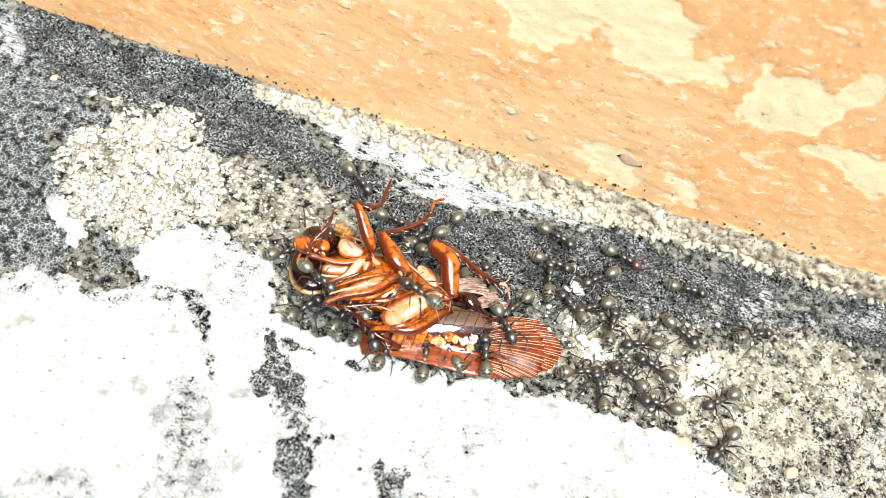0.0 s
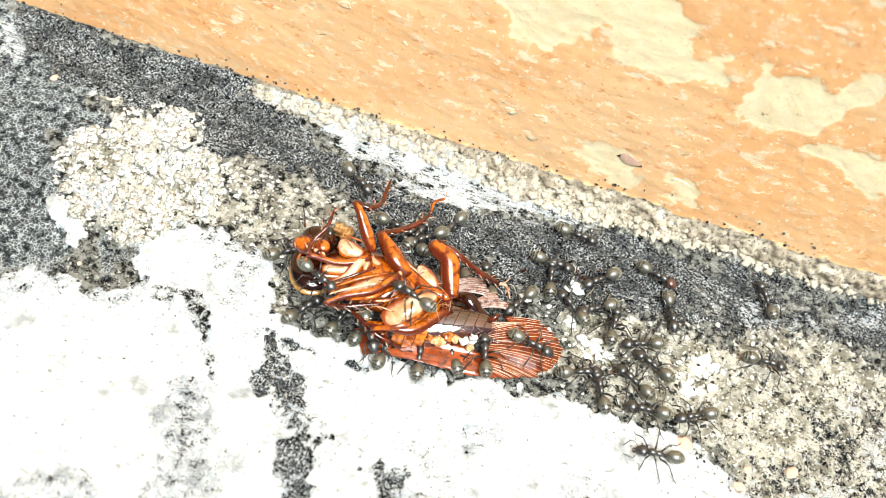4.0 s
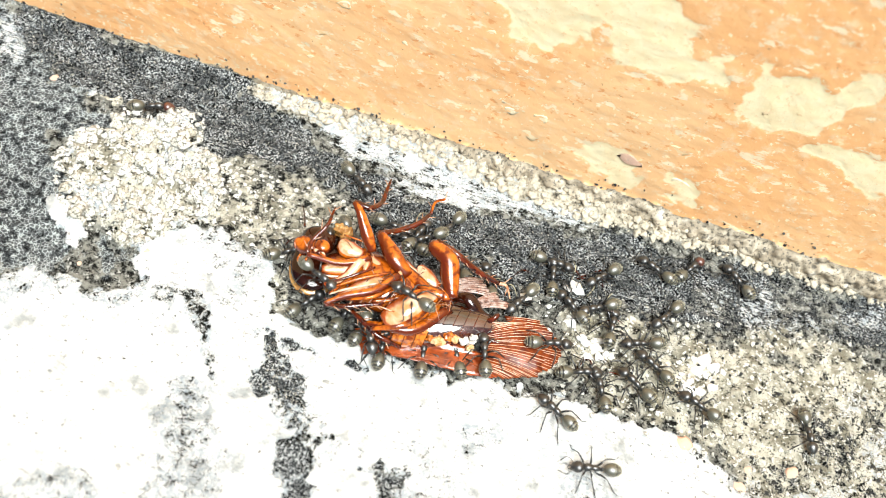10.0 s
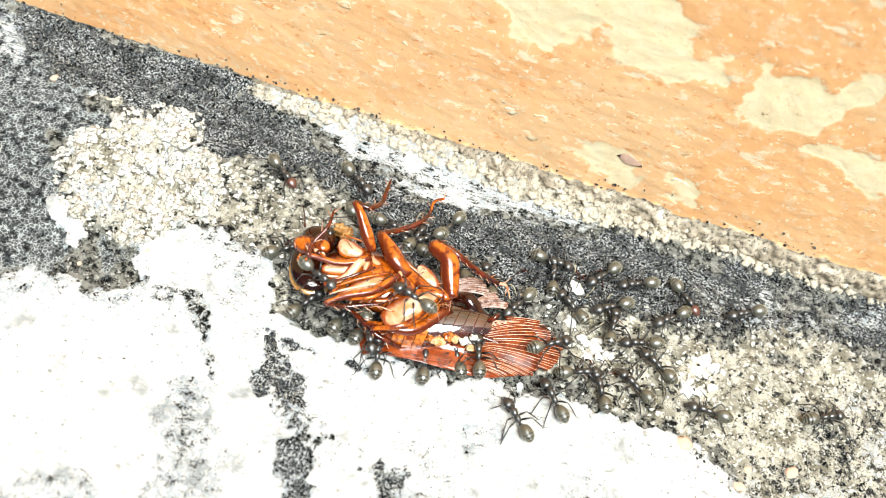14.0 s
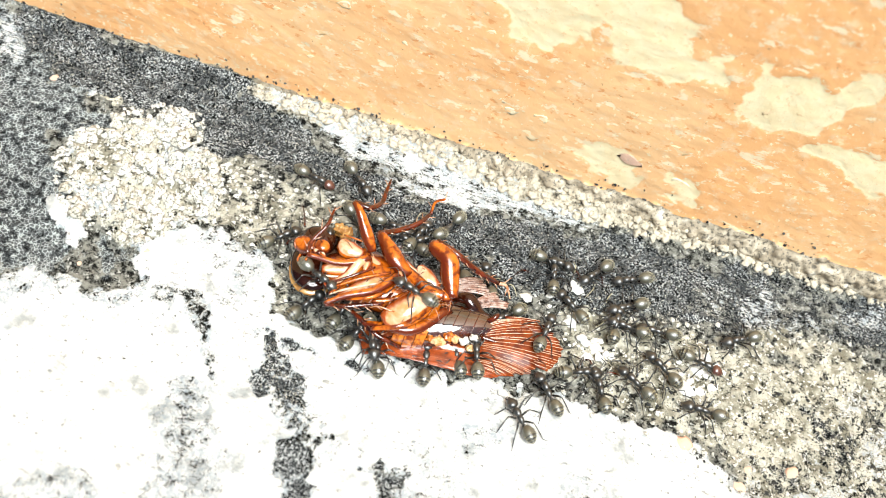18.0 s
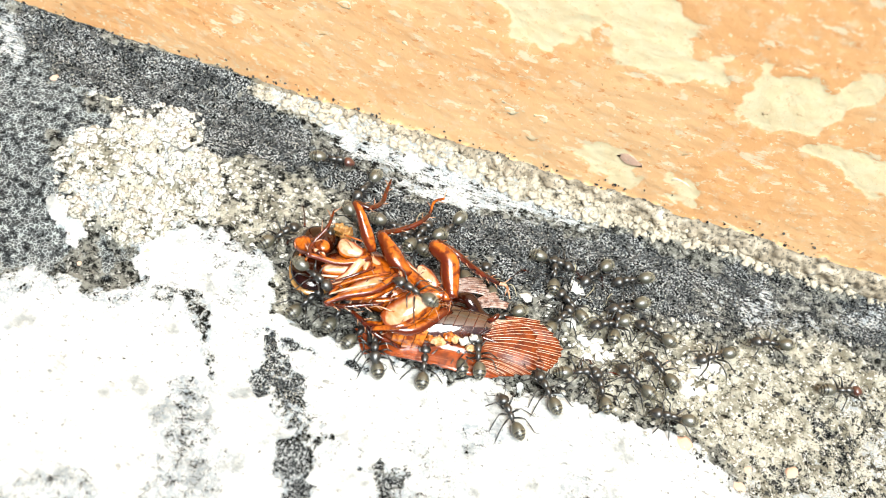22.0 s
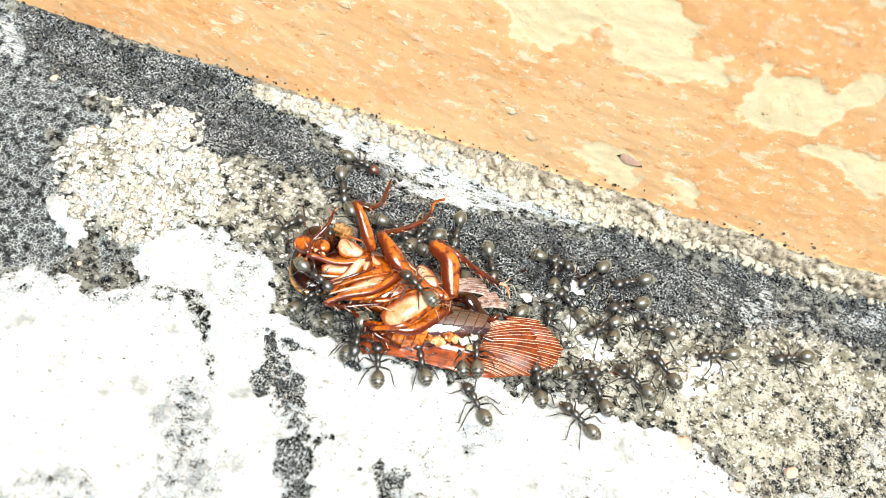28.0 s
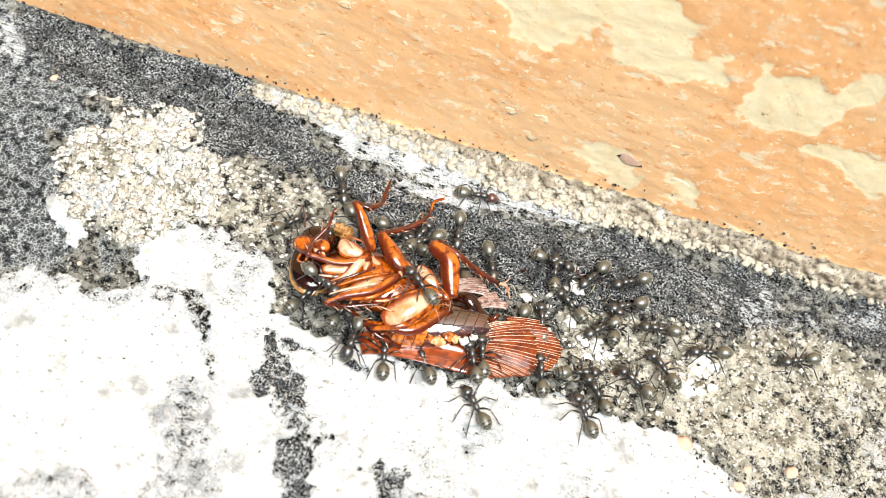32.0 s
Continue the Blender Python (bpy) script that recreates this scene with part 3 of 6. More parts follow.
def scatter(count, sizes, outline, rng, out=-0.5):
    """Random places within an outline: x, y, radius."""
    lo, hi = np.min(outline, 0), np.max(outline, 0)
    dice = np.random.RandomState(rng.randint(0, 10 ** 6))
    spots = lo + dice.random_sample((count * 12, 2)) * (hi - lo)
    spots = spots[inside(spots[:, 0], spots[:, 1], outline) > out][:count]
    return [(x, y, rng.choice(sizes)) for x, y in spots.tolist()]


def joined_grains(name, meshes, places, rng, label, category):
    """Many grains too small to pick apart, as one mesh of stuff."""
    shapes = [(np.array([v.co[:] for v in m.vertices]), np.array([f.vertices[:] for f in m.polygons])) for m in meshes]
    spots = np.array(list(places))
    level = ground_z(spots[:, 0], spots[:, 1])
    verts, faces, first = [], [], 0
    for (x, y, r), z in zip(spots, level):
        co, tri = rng.choice(shapes)
        turn = np.array(Euler((rng.uniform(-0.5, 0.5), rng.uniform(-0.5, 0.5), rng.uniform(0, 6.28))).to_matrix())
        verts.append(co @ turn.T * r + np.array((x, y, z + 0.25 * r)) * MM)
        faces.append(tri + first)
        first += len(co)
    me = bpy.data.meshes.new(name)
    me.from_pydata(np.concatenate(verts).tolist(), [], np.concatenate(faces).tolist())
    me.polygons.foreach_set("use_smooth", [True] * len(me.polygons))
    me.materials.append(meshes[0].materials[0])
    return tagged(new(name, me), label, category, kind="stuff")


for x, y, r in scatter(300, (0.26, 0.32, 0.38, 0.44, 0.5, 0.6, 0.75), RUBBLE, rng, -0.3):
    lay("stone_grain", LIME_GRAINS, x, y, r, rng)
SMALL_LIME, SMALL_DARK = [stone_meshes("grit", m, 5, 0.75, 1.0) for m in (LIME_STONE, DARK_STONE)]
joined_grains("lime_grit", SMALL_LIME, scatter(800, (0.12, 0.16, 0.2, 0.26, 0.34), RUBBLE, rng, -1.2), rng, "pale lime grit in the broken concrete patch", "grit")
joined_grains("sand_grit", SMALL_LIME, scatter(420, (0.12, 0.16, 0.2, 0.3), SAND, rng, -2.0), rng, "pale sand grains strewn on the concrete", "grit")
joined_grains("dark_grit", SMALL_DARK, scatter(420, (0.08, 0.12, 0.16, 0.22), SAND, rng, -1.0), rng, "dark grains strewn on the concrete", "grit")
joined_grains("crust_grit", SMALL_LIME, scatter(150, (0.10, 0.14, 0.2, 0.28), CRUST, rng, 0.3), rng, "crumbled grey crust beside the plaster", "grit")
joined_grains("gutter_grit", SMALL_DARK, scatter(700, (0.10, 0.14, 0.18, 0.24), GUTTER, rng, 0.6), rng, "black crumbs in the gutter along the wall", "grit")
MORTAR_LUMPS = stone_meshes("mortar_lump", MORTAR_STONE, 6, 0.7, 1.0)
FOOT = [(-33.0, WALL_Y - 1.6), (-12.0, WALL_Y - 2.8), (12.0, WALL_Y - 4.0), (34.0, WALL_Y - 2.2), (66.0, WALL_Y - 1.2), (66.0, WALL_Y - 0.3), (-33.0, WALL_Y - 0.3)]
joined_grains("mortar_lumps", MORTAR_LUMPS, scatter(560, (0.10, 0.15, 0.2, 0.28, 0.36, 0.55), FOOT, rng, 0.0), rng, "tan mortar lumps along the foot of the wall", "mortar")
joined_grains("pale_flecks", SMALL_LIME, scatter(2600, (0.03, 0.04, 0.055, 0.08), GUTTER, rng, 0.3), rng, "pale flecks of lime in the black gutter", "grit")
joined_grains("dark_specks", SMALL_DARK, scatter(130, (0.04, 0.05, 0.06, 0.08), PLASTER, rng, 0.5), rng, "dark specks of dirt on the white plaster", "dirt")
joined_grains("mould_flecks", SMALL_LIME, scatter(420, (0.03, 0.04, 0.06), MOULD, rng, 0.2), rng, "pale flecks in the mould patch", "grit")


# ---- loose bits: brick chips, plaster crumbs, insect scraps, paint flakes ----
def bit(name, meshes, at, size, label, category, group="", turn=0.0, sink=0.3):
    x, y = at
    ob = new(name, rng.choice(meshes))
    ob.matrix_basis = pose(x * MM, y * MM, (height(x, y) + size * (0.35 - sink)) * MM, rng.uniform(-12, 12), rng.uniform(-12, 12), turn) @ Matrix.Scale(size, 4)
    return tagged(ob, label, category, group)


for at, size in (((35.4, -15.9), 0.95), ((49.5, -14.8), 0.9), ((42.8, -18.7), 0.9), ((43.8, -16.4), 0.6), ((-40.7, -19.4), 0.4), ((-57.3, 6.0), 0.6), ((32.1, -5.3), 0.6), ((-34.2, -15.0), 0.35)):
    bit("brick_chip", BRICK_CHIPS, at, size, "small flat salmon-pink brick chip in the concrete", "chip", "brick chips", rng.uniform(0, 360), 0.42)
CRUMBS = stone_meshes("plaster_crumb", stone_material("white_crumb", (0.84, 0.83, 0.80), (0.80, 0.79, 0.75), (0.55, 0.52, 0.45), 0.42), 5, 0.4, 1.0)
for at, size in (((18.6, -4.5), 0.75), ((36.6, -3.4), 0.9), ((36.0, -5.1), 0.75), ((37.9, -3.9), 0.7), ((22.2, -6.6), 0.8), ((21.6, -8.5), 0.65), ((23.5, -8.0), 0.8), ((20.5, -6.4), 0.6), ((12.2, -3.3), 0.7), ((34.8, -8.5), 0.9), ((36.6, -7.8), 0.7), ((38.1, -6.9), 0.6)):
    bit("plaster_crumb", CRUMBS, at, size, "crumb of white plaster lying on the sand", "crumb", "white crumbs", rng.uniform(0, 360), 0.1)


for cx, cy, n, wide in ((*(22.2, -7.3), 16, 1.6), (*(36.8, -4.2), 14, 1.5), (*(35.6, -8.2), 14, 2.0), (*(14.5, -3.4), 8, 1.4), (*(18.2, -6.4), 10, 2.0)):
    for k in range(n):
        bit("plaster_crumb", CRUMBS, (cx + rng.gauss(0, wide), cy + rng.gauss(0, wide * 0.7)), rng.choice((0.15, 0.2, 0.3, 0.4)), "crumb of white plaster lying on the sand", "crumb", "white crumbs", rng.uniform(0, 360), 0.1)


def scrap(at, length, turn, rise):
    """A bent leg torn off an insect."""
    x, y = at
    ob = new("insect_leg_scrap", as_mesh("insect_leg_scrap", tubed([(0, 0, 0.1, 0.05), (length * 0.45, 0.12, rise, 0.085), (length, -0.2, 0.12, 0.035)], 3, 5), rng.choice((ANT_LEG, ANT_LEG, ANT_LEG, ANT_DARK, LEG_DARK, ANT_HAIR))))
    ob.matrix_basis = pose(x * MM, y * MM, (height(x, y) + 0.05) * MM, 0, 0, turn)
    return tagged(ob, "thin torn insect leg among the feeding ants", "insect scrap", "torn legs")


for cx, cy, n, wide in ((*(20.3, 2.6), 16, 3.6), (*(16.3, 2.9), 8, 2.4), (*(22.0, -2.2), 8, 2.6), (*(-3.3, 0.4), 22, 3.0), (*(3.4, -2.5), 20, 3.0), (*(9.0, -2.5), 12, 3.0), (*(28.1, -11.0), 8, 3.2), (*(6.0, -3.3), 6, 2.0), (*(22.6, -9.8), 8, 3.0)):
    for k in range(n):
        scrap((cx + rng.gauss(0, wide * 0.6), cy + rng.gauss(0, wide * 0.4)), rng.uniform(1.4, 3.2), rng.uniform(0, 360), rng.uniform(0.3, 0.9))
WHITE_SCRAP = stone_meshes("wing_scrap", CRUMBS[0].materials[0], 3, 0.16, 1.1)
for at, size, turn in (((18.3, 0.8), 0.95, -10), ((-4.7, -1.9), 0.8, -25), ((17.5, 0.3), 0.6, 20)):
    bit("wing_scrap", WHITE_SCRAP, at, size, "pale scrap of torn insect wing", "insect scrap", "torn wings", turn, 0.0)


def flake_mesh(seed):
    """A thin curled plate of paint with a ragged edge, facing -y."""
    rr, bm = random.Random(seed), bmesh.new()
    rim = []
    for k in range(20):
        a = k * math.pi / 10
        r = 1 + 0.5 * noise.noise(Vector((math.cos(a) * 1.3 + seed * 9.7, math.sin(a) * 1.3, 0))) + 0.12 * rr.uniform(-1, 1)
        rim.append((math.cos(a) * r, math.sin(a) * r * 0.6))
    curl = lambda x, z: 0.03 + 0.05 * max(0.0, z) ** 2 + 0.01 * x * x
    rows = [[bm.verts.new((0, -0.05 * MM, 0))]]
    for f, lift in ((0.6, 0.0), (0.97, 0.0), (1.0, -0.08)):
        rows.append([bm.verts.new((x * f * MM, -(curl(x * f, z * f) + lift) * MM, z * f * MM)) for x, z in rim])
    for k in range(20):
        j = (k + 1) % 20
        bm.faces.new((rows[0][0], rows[1][k], rows[1][j]))
        for a, b in ((1, 2), (2, 3)):
            bm.faces.new((rows[a][k], rows[b][k], rows[b][j], rows[a][j]))
    return as_mesh("paint_flake", bm, FLAKE)


FLAKES = [flake_mesh(k) for k in range(5)]
spots = [((2.6, 12.3), 0.95), ((6.6, 12.8), 1.0), ((6.1, 9.2), 1.3), ((24.4, 15.2), 1.4), ((27.0, 9.4), 1.5), ((34.1, 16.9), 0.8), ((31.5, 26.2), 0.9), ((-21.2, 20.5), 0.9), ((-29.9, 15.8), 0.6), ((-12.7, 17.4), 0.7), ((-24.1, 14.7), 0.9), ((-9.6, 16.8), 0.8), ((-2.9, 23.7), 0.8)]
spots += [((rng.uniform(-50, 55), rng.uniform(6, 34)), rng.uniform(0.25, 0.6)) for k in range(30)]
for (x, z), size in spots:
    face = float(wall_place(np.array([x]), np.array([z]))[1][0])
    ob = part("paint_flake", rng.choice(FLAKES), None, wall, "")
    ob.matrix_basis = pose(x * MM, (face + 0.04 * size) * MM, z * MM, 0, rng.uniform(-35, 35), 0) @ Matrix.Scale(size, 4)
for k in range(110):
    x = rng.uniform(-70, 50)
    z = float(edge_height(np.array([x]))[0]) + rng.expovariate(1.1)
    face = float(wall_place(np.array([x]), np.array([z]))[1][0])
    ob = part("dirt_speck", rng.choice(SMALL_DARK), None, wall, "")
    ob.matrix_basis = pose(x * MM, face * MM, z * MM, 0, rng.uniform(0, 360), 0) @ Matrix.Scale(rng.choice((0.08, 0.11, 0.15, 0.22)), 4)
x, z = (19.5, 10.9)
worn = part("bare_spot", stone_meshes("bare_spot", BRICK_STONE, 1, 0.5, 0.8)[0], None, wall, "brick-red spot where the paint has worn through")
worn.matrix_basis = pose(x * MM, (WALL_Y + 0.02) * MM, z * MM, 0, 0, 0) @ Matrix.Diagonal((1.5, 0.06, 1.6, 1))


# ---- the cockroach, dead on its back ----
ROACH_AT = (-4.0, -4.5, 0.3)
roach = thing("cockroach", tuple(c * MM for c in ROACH_AT), "dead reddish-brown cockroach lying belly up on the concrete", "cockroach")


def limb(name, points, material, label="", sides=10, flat=0.85):
    return part(name, tubed([(*p[0], p[1]) for p in points], 5, sides, flat, ROACH_AT), material, roach, label)


def lump(name, centre, size, turn, material, label="", rough=0.0):
    at = tuple(c - o for c, o in zip(centre, ROACH_AT))
    return part(name, ball(size, at, turn, 24, 14, rough), material, roach, label)


def spines(parent, points, length, count, rng, material):
    """Stiff spines standing off both sides of a leg."""
    line = curve_points([p[0] for p in points], 12)
    for k in range(count):
        i = int((k + 0.7) / (count + 0.6) * (len(line) - 2))
        q, ahead = line[i], Vector(line[i + 1] - line[i]).normalized()
        side = ahead.cross(Vector((0, 0, 1))).normalized() * (1 if k % 2 else -1)
        tip = Vector(q) + (side * 0.75 + ahead * 0.75 + Vector((0, 0, rng.uniform(-0.1, 0.5)))) * length * rng.uniform(0.7, 1.15)
        part("spine", tubed([(*q, 0.11), (*tip, 0.02)], 1, 5, 1.0, ROACH_AT), material, parent)


lump("pronotum", (-14.00, -9.00, 2.00), (3.4, 4.7, 1.1), (0, 0, -6), SHIELD, "glossy dark red-brown neck shield")
lump("pronotum_rim", (-14.00, -9.00, 1.00), (3.55, 4.9, 0.7), (0, 0, -6), YELLOW, "yellowish rim of the neck shield")
lump("head", (-15.00, -7.00, 3.00), (2.3, 1.9, 1.6), (0, -10, -8), SHIELD, "dark glossy head")
lump("face", (-16.00, -9.00, 4.00), (1.75, 1.25, 1.1), (0, -10, -12), LEG, "amber face plate")
# a pale lump stands in for the highlight on the head's left side
lump("cheek", (-17.00, -9.00, 4.00), (0.6, 0.95, 0.6), (0, 0, 12), PALE, "pale lump drawn as the highlight on the head")
lump("clypeus", (-14.00, -9.00, 5.00), (1.05, 0.95, 0.7), (0, 0, -20), LEG, "bright amber mouth shield")
lump("labrum", (-14.00, -10.00, 5.00), (0.9, 0.42, 0.4), (0, 0, -14), PALE)
lump("mandible", (-14.00, -10.00, 5.00), (0.55, 0.5, 0.45), (0, 0, 10), LEG_DARK)
lump("eye", (-14.00, -6.00, 4.00), (0.55, 0.8, 0.6), (0, 0, 20), ANT_LEG, "black eye")
for a, b in (((-16.00, -8.00, 5.00), (-15.00, -10.00, 6.00)), ((-16.00, -8.00, 5.00), (-15.00, -9.00, 6.00)), ((-15.00, -8.00, 5.00), (-14.00, -9.00, 6.00))):
    limb("face_suture", [(a, 0.10), (b, 0.06)], LEG_DARK, "", 5, 1.0)
for a, b, c in (((-15.00, -10.00, 5.00), (-15.00, -12.00, 6.00), (-15.00, -12.00, 5.00)), ((-14.00, -10.00, 5.00), (-13.00, -11.00, 6.00), (-12.00, -11.00, 5.00)), ((-16.00, -11.00, 5.00), (-16.00, -12.00, 5.00), (-15.00, -12.00, 5.00))):
    limb("palp", [(a, 0.2), (b, 0.18), (c, 0.1)], LEG, "", 7, 1.0)
for a, b, c in (((-17.00, -9.00, 4.00), (-18.00, -8.00, 3.00), (-19.00, -8.00, 1.00)), ((-17.00, -7.00, 5.00), (-18.00, -4.00, 3.00), (-19.00, -2.00, 2.00))):
    limb("antenna", [(a, 0.14), (b, 0.10), (c, 0.05)], LEG_DARK, "", 6, 1.0)
for at, r in (((-13.00, -5.00, 4.00), 0.8), ((-13.00, -5.00, 4.00), 0.75), ((-12.00, -5.00, 4.00), 0.8), ((-12.00, -6.00, 4.00), 0.7), ((-13.00, -5.00, 3.00), 0.5)):
    lump("neck_membrane", at, (r, r * 0.9, r * 0.8), (0, 0, 0), YELLOW, "tan neck membrane", 0.6)
limb("thorax", [((-13.00, -10.00, 2.00), 2.2), ((-9.00, -10.00, 3.00), 3.6), ((-4.00, -10.00, 3.00), 3.9), ((3.00, -10.00, 2.00), 2.6)], LEG, "orange-brown underside of the thorax", 20, 0.62)

# coxae: pale plates at the roots of the legs, each in a darker rim
for points, flat in (
        ([((-12.00, -7.00, 5.00), 0.5), ((-11.00, -8.00, 5.00), 1.2), ((-9.00, -8.00, 5.00), 0.6)], 0.6),
        ([((-13.00, -12.00, 5.00), 0.5), ((-11.00, -11.00, 5.00), 0.9), ((-9.00, -10.00, 5.00), 0.5)], 0.6),
        ([((-12.00, -14.00, 5.00), 0.22), ((-10.00, -12.00, 5.00), 0.55), ((-9.00, -10.00, 6.00), 0.65), ((-8.00, -9.00, 5.00), 0.4)], 0.7),
        ([((-10.00, -15.00, 5.00), 0.3), ((-8.00, -13.00, 5.00), 0.95), ((-6.00, -11.00, 5.00), 0.85), ((-5.00, -10.00, 5.00), 0.35)], 0.6),
        ([((-8.00, -8.00, 5.00), 0.35), ((-7.00, -9.00, 5.00), 0.8), ((-5.00, -9.00, 5.00), 0.35)], 0.6),
        ([((-4.00, -7.00, 5.00), 0.3), ((-3.00, -8.00, 5.00), 0.65), ((-2.00, -8.00, 5.00), 0.35)], 0.6),
        ([((-2.00, -7.00, 5.00), 0.45), ((-1.00, -8.00, 5.00), 1.0), ((1.00, -9.00, 5.00), 0.45)], 0.6),
        ([((-4.00, -16.00, 5.00), 0.7), ((-3.00, -15.00, 5.00), 1.55), ((-1.00, -13.00, 6.00), 1.5), ((1.00, -10.00, 5.00), 0.6)], 0.6)):
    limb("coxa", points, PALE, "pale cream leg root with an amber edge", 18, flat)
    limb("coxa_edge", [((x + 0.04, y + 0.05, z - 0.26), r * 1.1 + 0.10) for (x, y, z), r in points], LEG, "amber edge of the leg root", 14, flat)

# folds, rims and sutures of the underside
for points, mat in (
        ([((-9.00, -7.00, 5.00), 0.4), ((-8.00, -9.00, 5.00), 0.6), ((-7.00, -10.00, 5.00), 0.6), ((-5.00, -10.00, 5.00), 0.5)], LEG),
        ([((-4.00, -8.00, 5.00), 0.7), ((-2.00, -9.00, 5.00), 0.8), ((0.00, -10.00, 5.00), 0.8), ((2.00, -10.00, 5.00), 0.8)], LEG),
        ([((-5.00, -17.00, 4.00), 0.35), ((-2.00, -16.00, 5.00), 0.5), ((-0.00, -14.00, 5.00), 0.45), ((1.00, -12.00, 5.00), 0.35)], LEG),
        ([((-4.00, -16.00, 5.00), 0.16), ((-3.00, -13.00, 6.00), 0.2), ((-1.00, -11.00, 6.00), 0.2), ((1.00, -10.00, 5.00), 0.14)], LEG),
        ([((-6.00, -14.00, 5.00), 0.2), ((-4.00, -13.00, 5.00), 0.34), ((-2.00, -11.00, 5.00), 0.3)], LEG),
        ([((-11.00, -14.00, 5.00), 0.14), ((-8.00, -12.00, 6.00), 0.24), ((-5.00, -10.00, 6.00), 0.18)], LEG),
        ([((-12.00, -14.00, 5.00), 0.14), ((-9.00, -12.00, 6.00), 0.2), ((-7.00, -10.00, 6.00), 0.16)], LEG_DARK),
        ([((-11.00, -15.00, 5.00), 0.2), ((-10.00, -13.00, 5.00), 0.26), ((-9.00, -12.00, 6.00), 0.16)], LEG),
        ([((-9.00, -15.00, 5.00), 0.16), ((-6.00, -14.00, 6.00), 0.26), ((-4.00, -11.00, 5.00), 0.26)], LEG),
        ([((-7.00, -15.00, 5.00), 0.14), ((-5.00, -14.00, 5.00), 0.2), ((-4.00, -12.00, 5.00), 0.16)], LEG_DARK),
        ([((-13.00, -13.00, 5.00), 0.12), ((-10.00, -12.00, 5.00), 0.16), ((-8.00, -11.00, 6.00), 0.12)], VEIN),
        ([((-11.00, -15.00, 5.00), 0.1), ((-9.00, -14.00, 6.00), 0.13), ((-6.00, -12.00, 6.00), 0.1)], VEIN),
        ([((-8.00, -9.00, 5.00), 0.3), ((-8.00, -10.00, 6.00), 0.42), ((-8.00, -11.00, 6.00), 0.25)], PALE),
        ([((-12.00, -7.00, 6.00), 0.1), ((-10.00, -7.00, 6.00), 0.15), ((-9.00, -7.00, 6.00), 0.12)], LEG),
        ([((-6.00, -15.00, 5.00), 0.07), ((-5.00, -15.00, 6.00), 0.07), ((-3.00, -15.00, 6.00), 0.06)], PALE)):
    limb("suture", points, mat, "", 8, 0.85)
lump("sternum_joint", (-4.00, -10.00, 6.00), (0.55, 0.55, 0.4), (0, 0, 0), PALE, "pale joint in the middle of the thorax", 0.4)
lump("trochanter", (2.00, -10.00, 5.00), (0.95, 0.7, 0.65), (0, 0, -30), LEG)

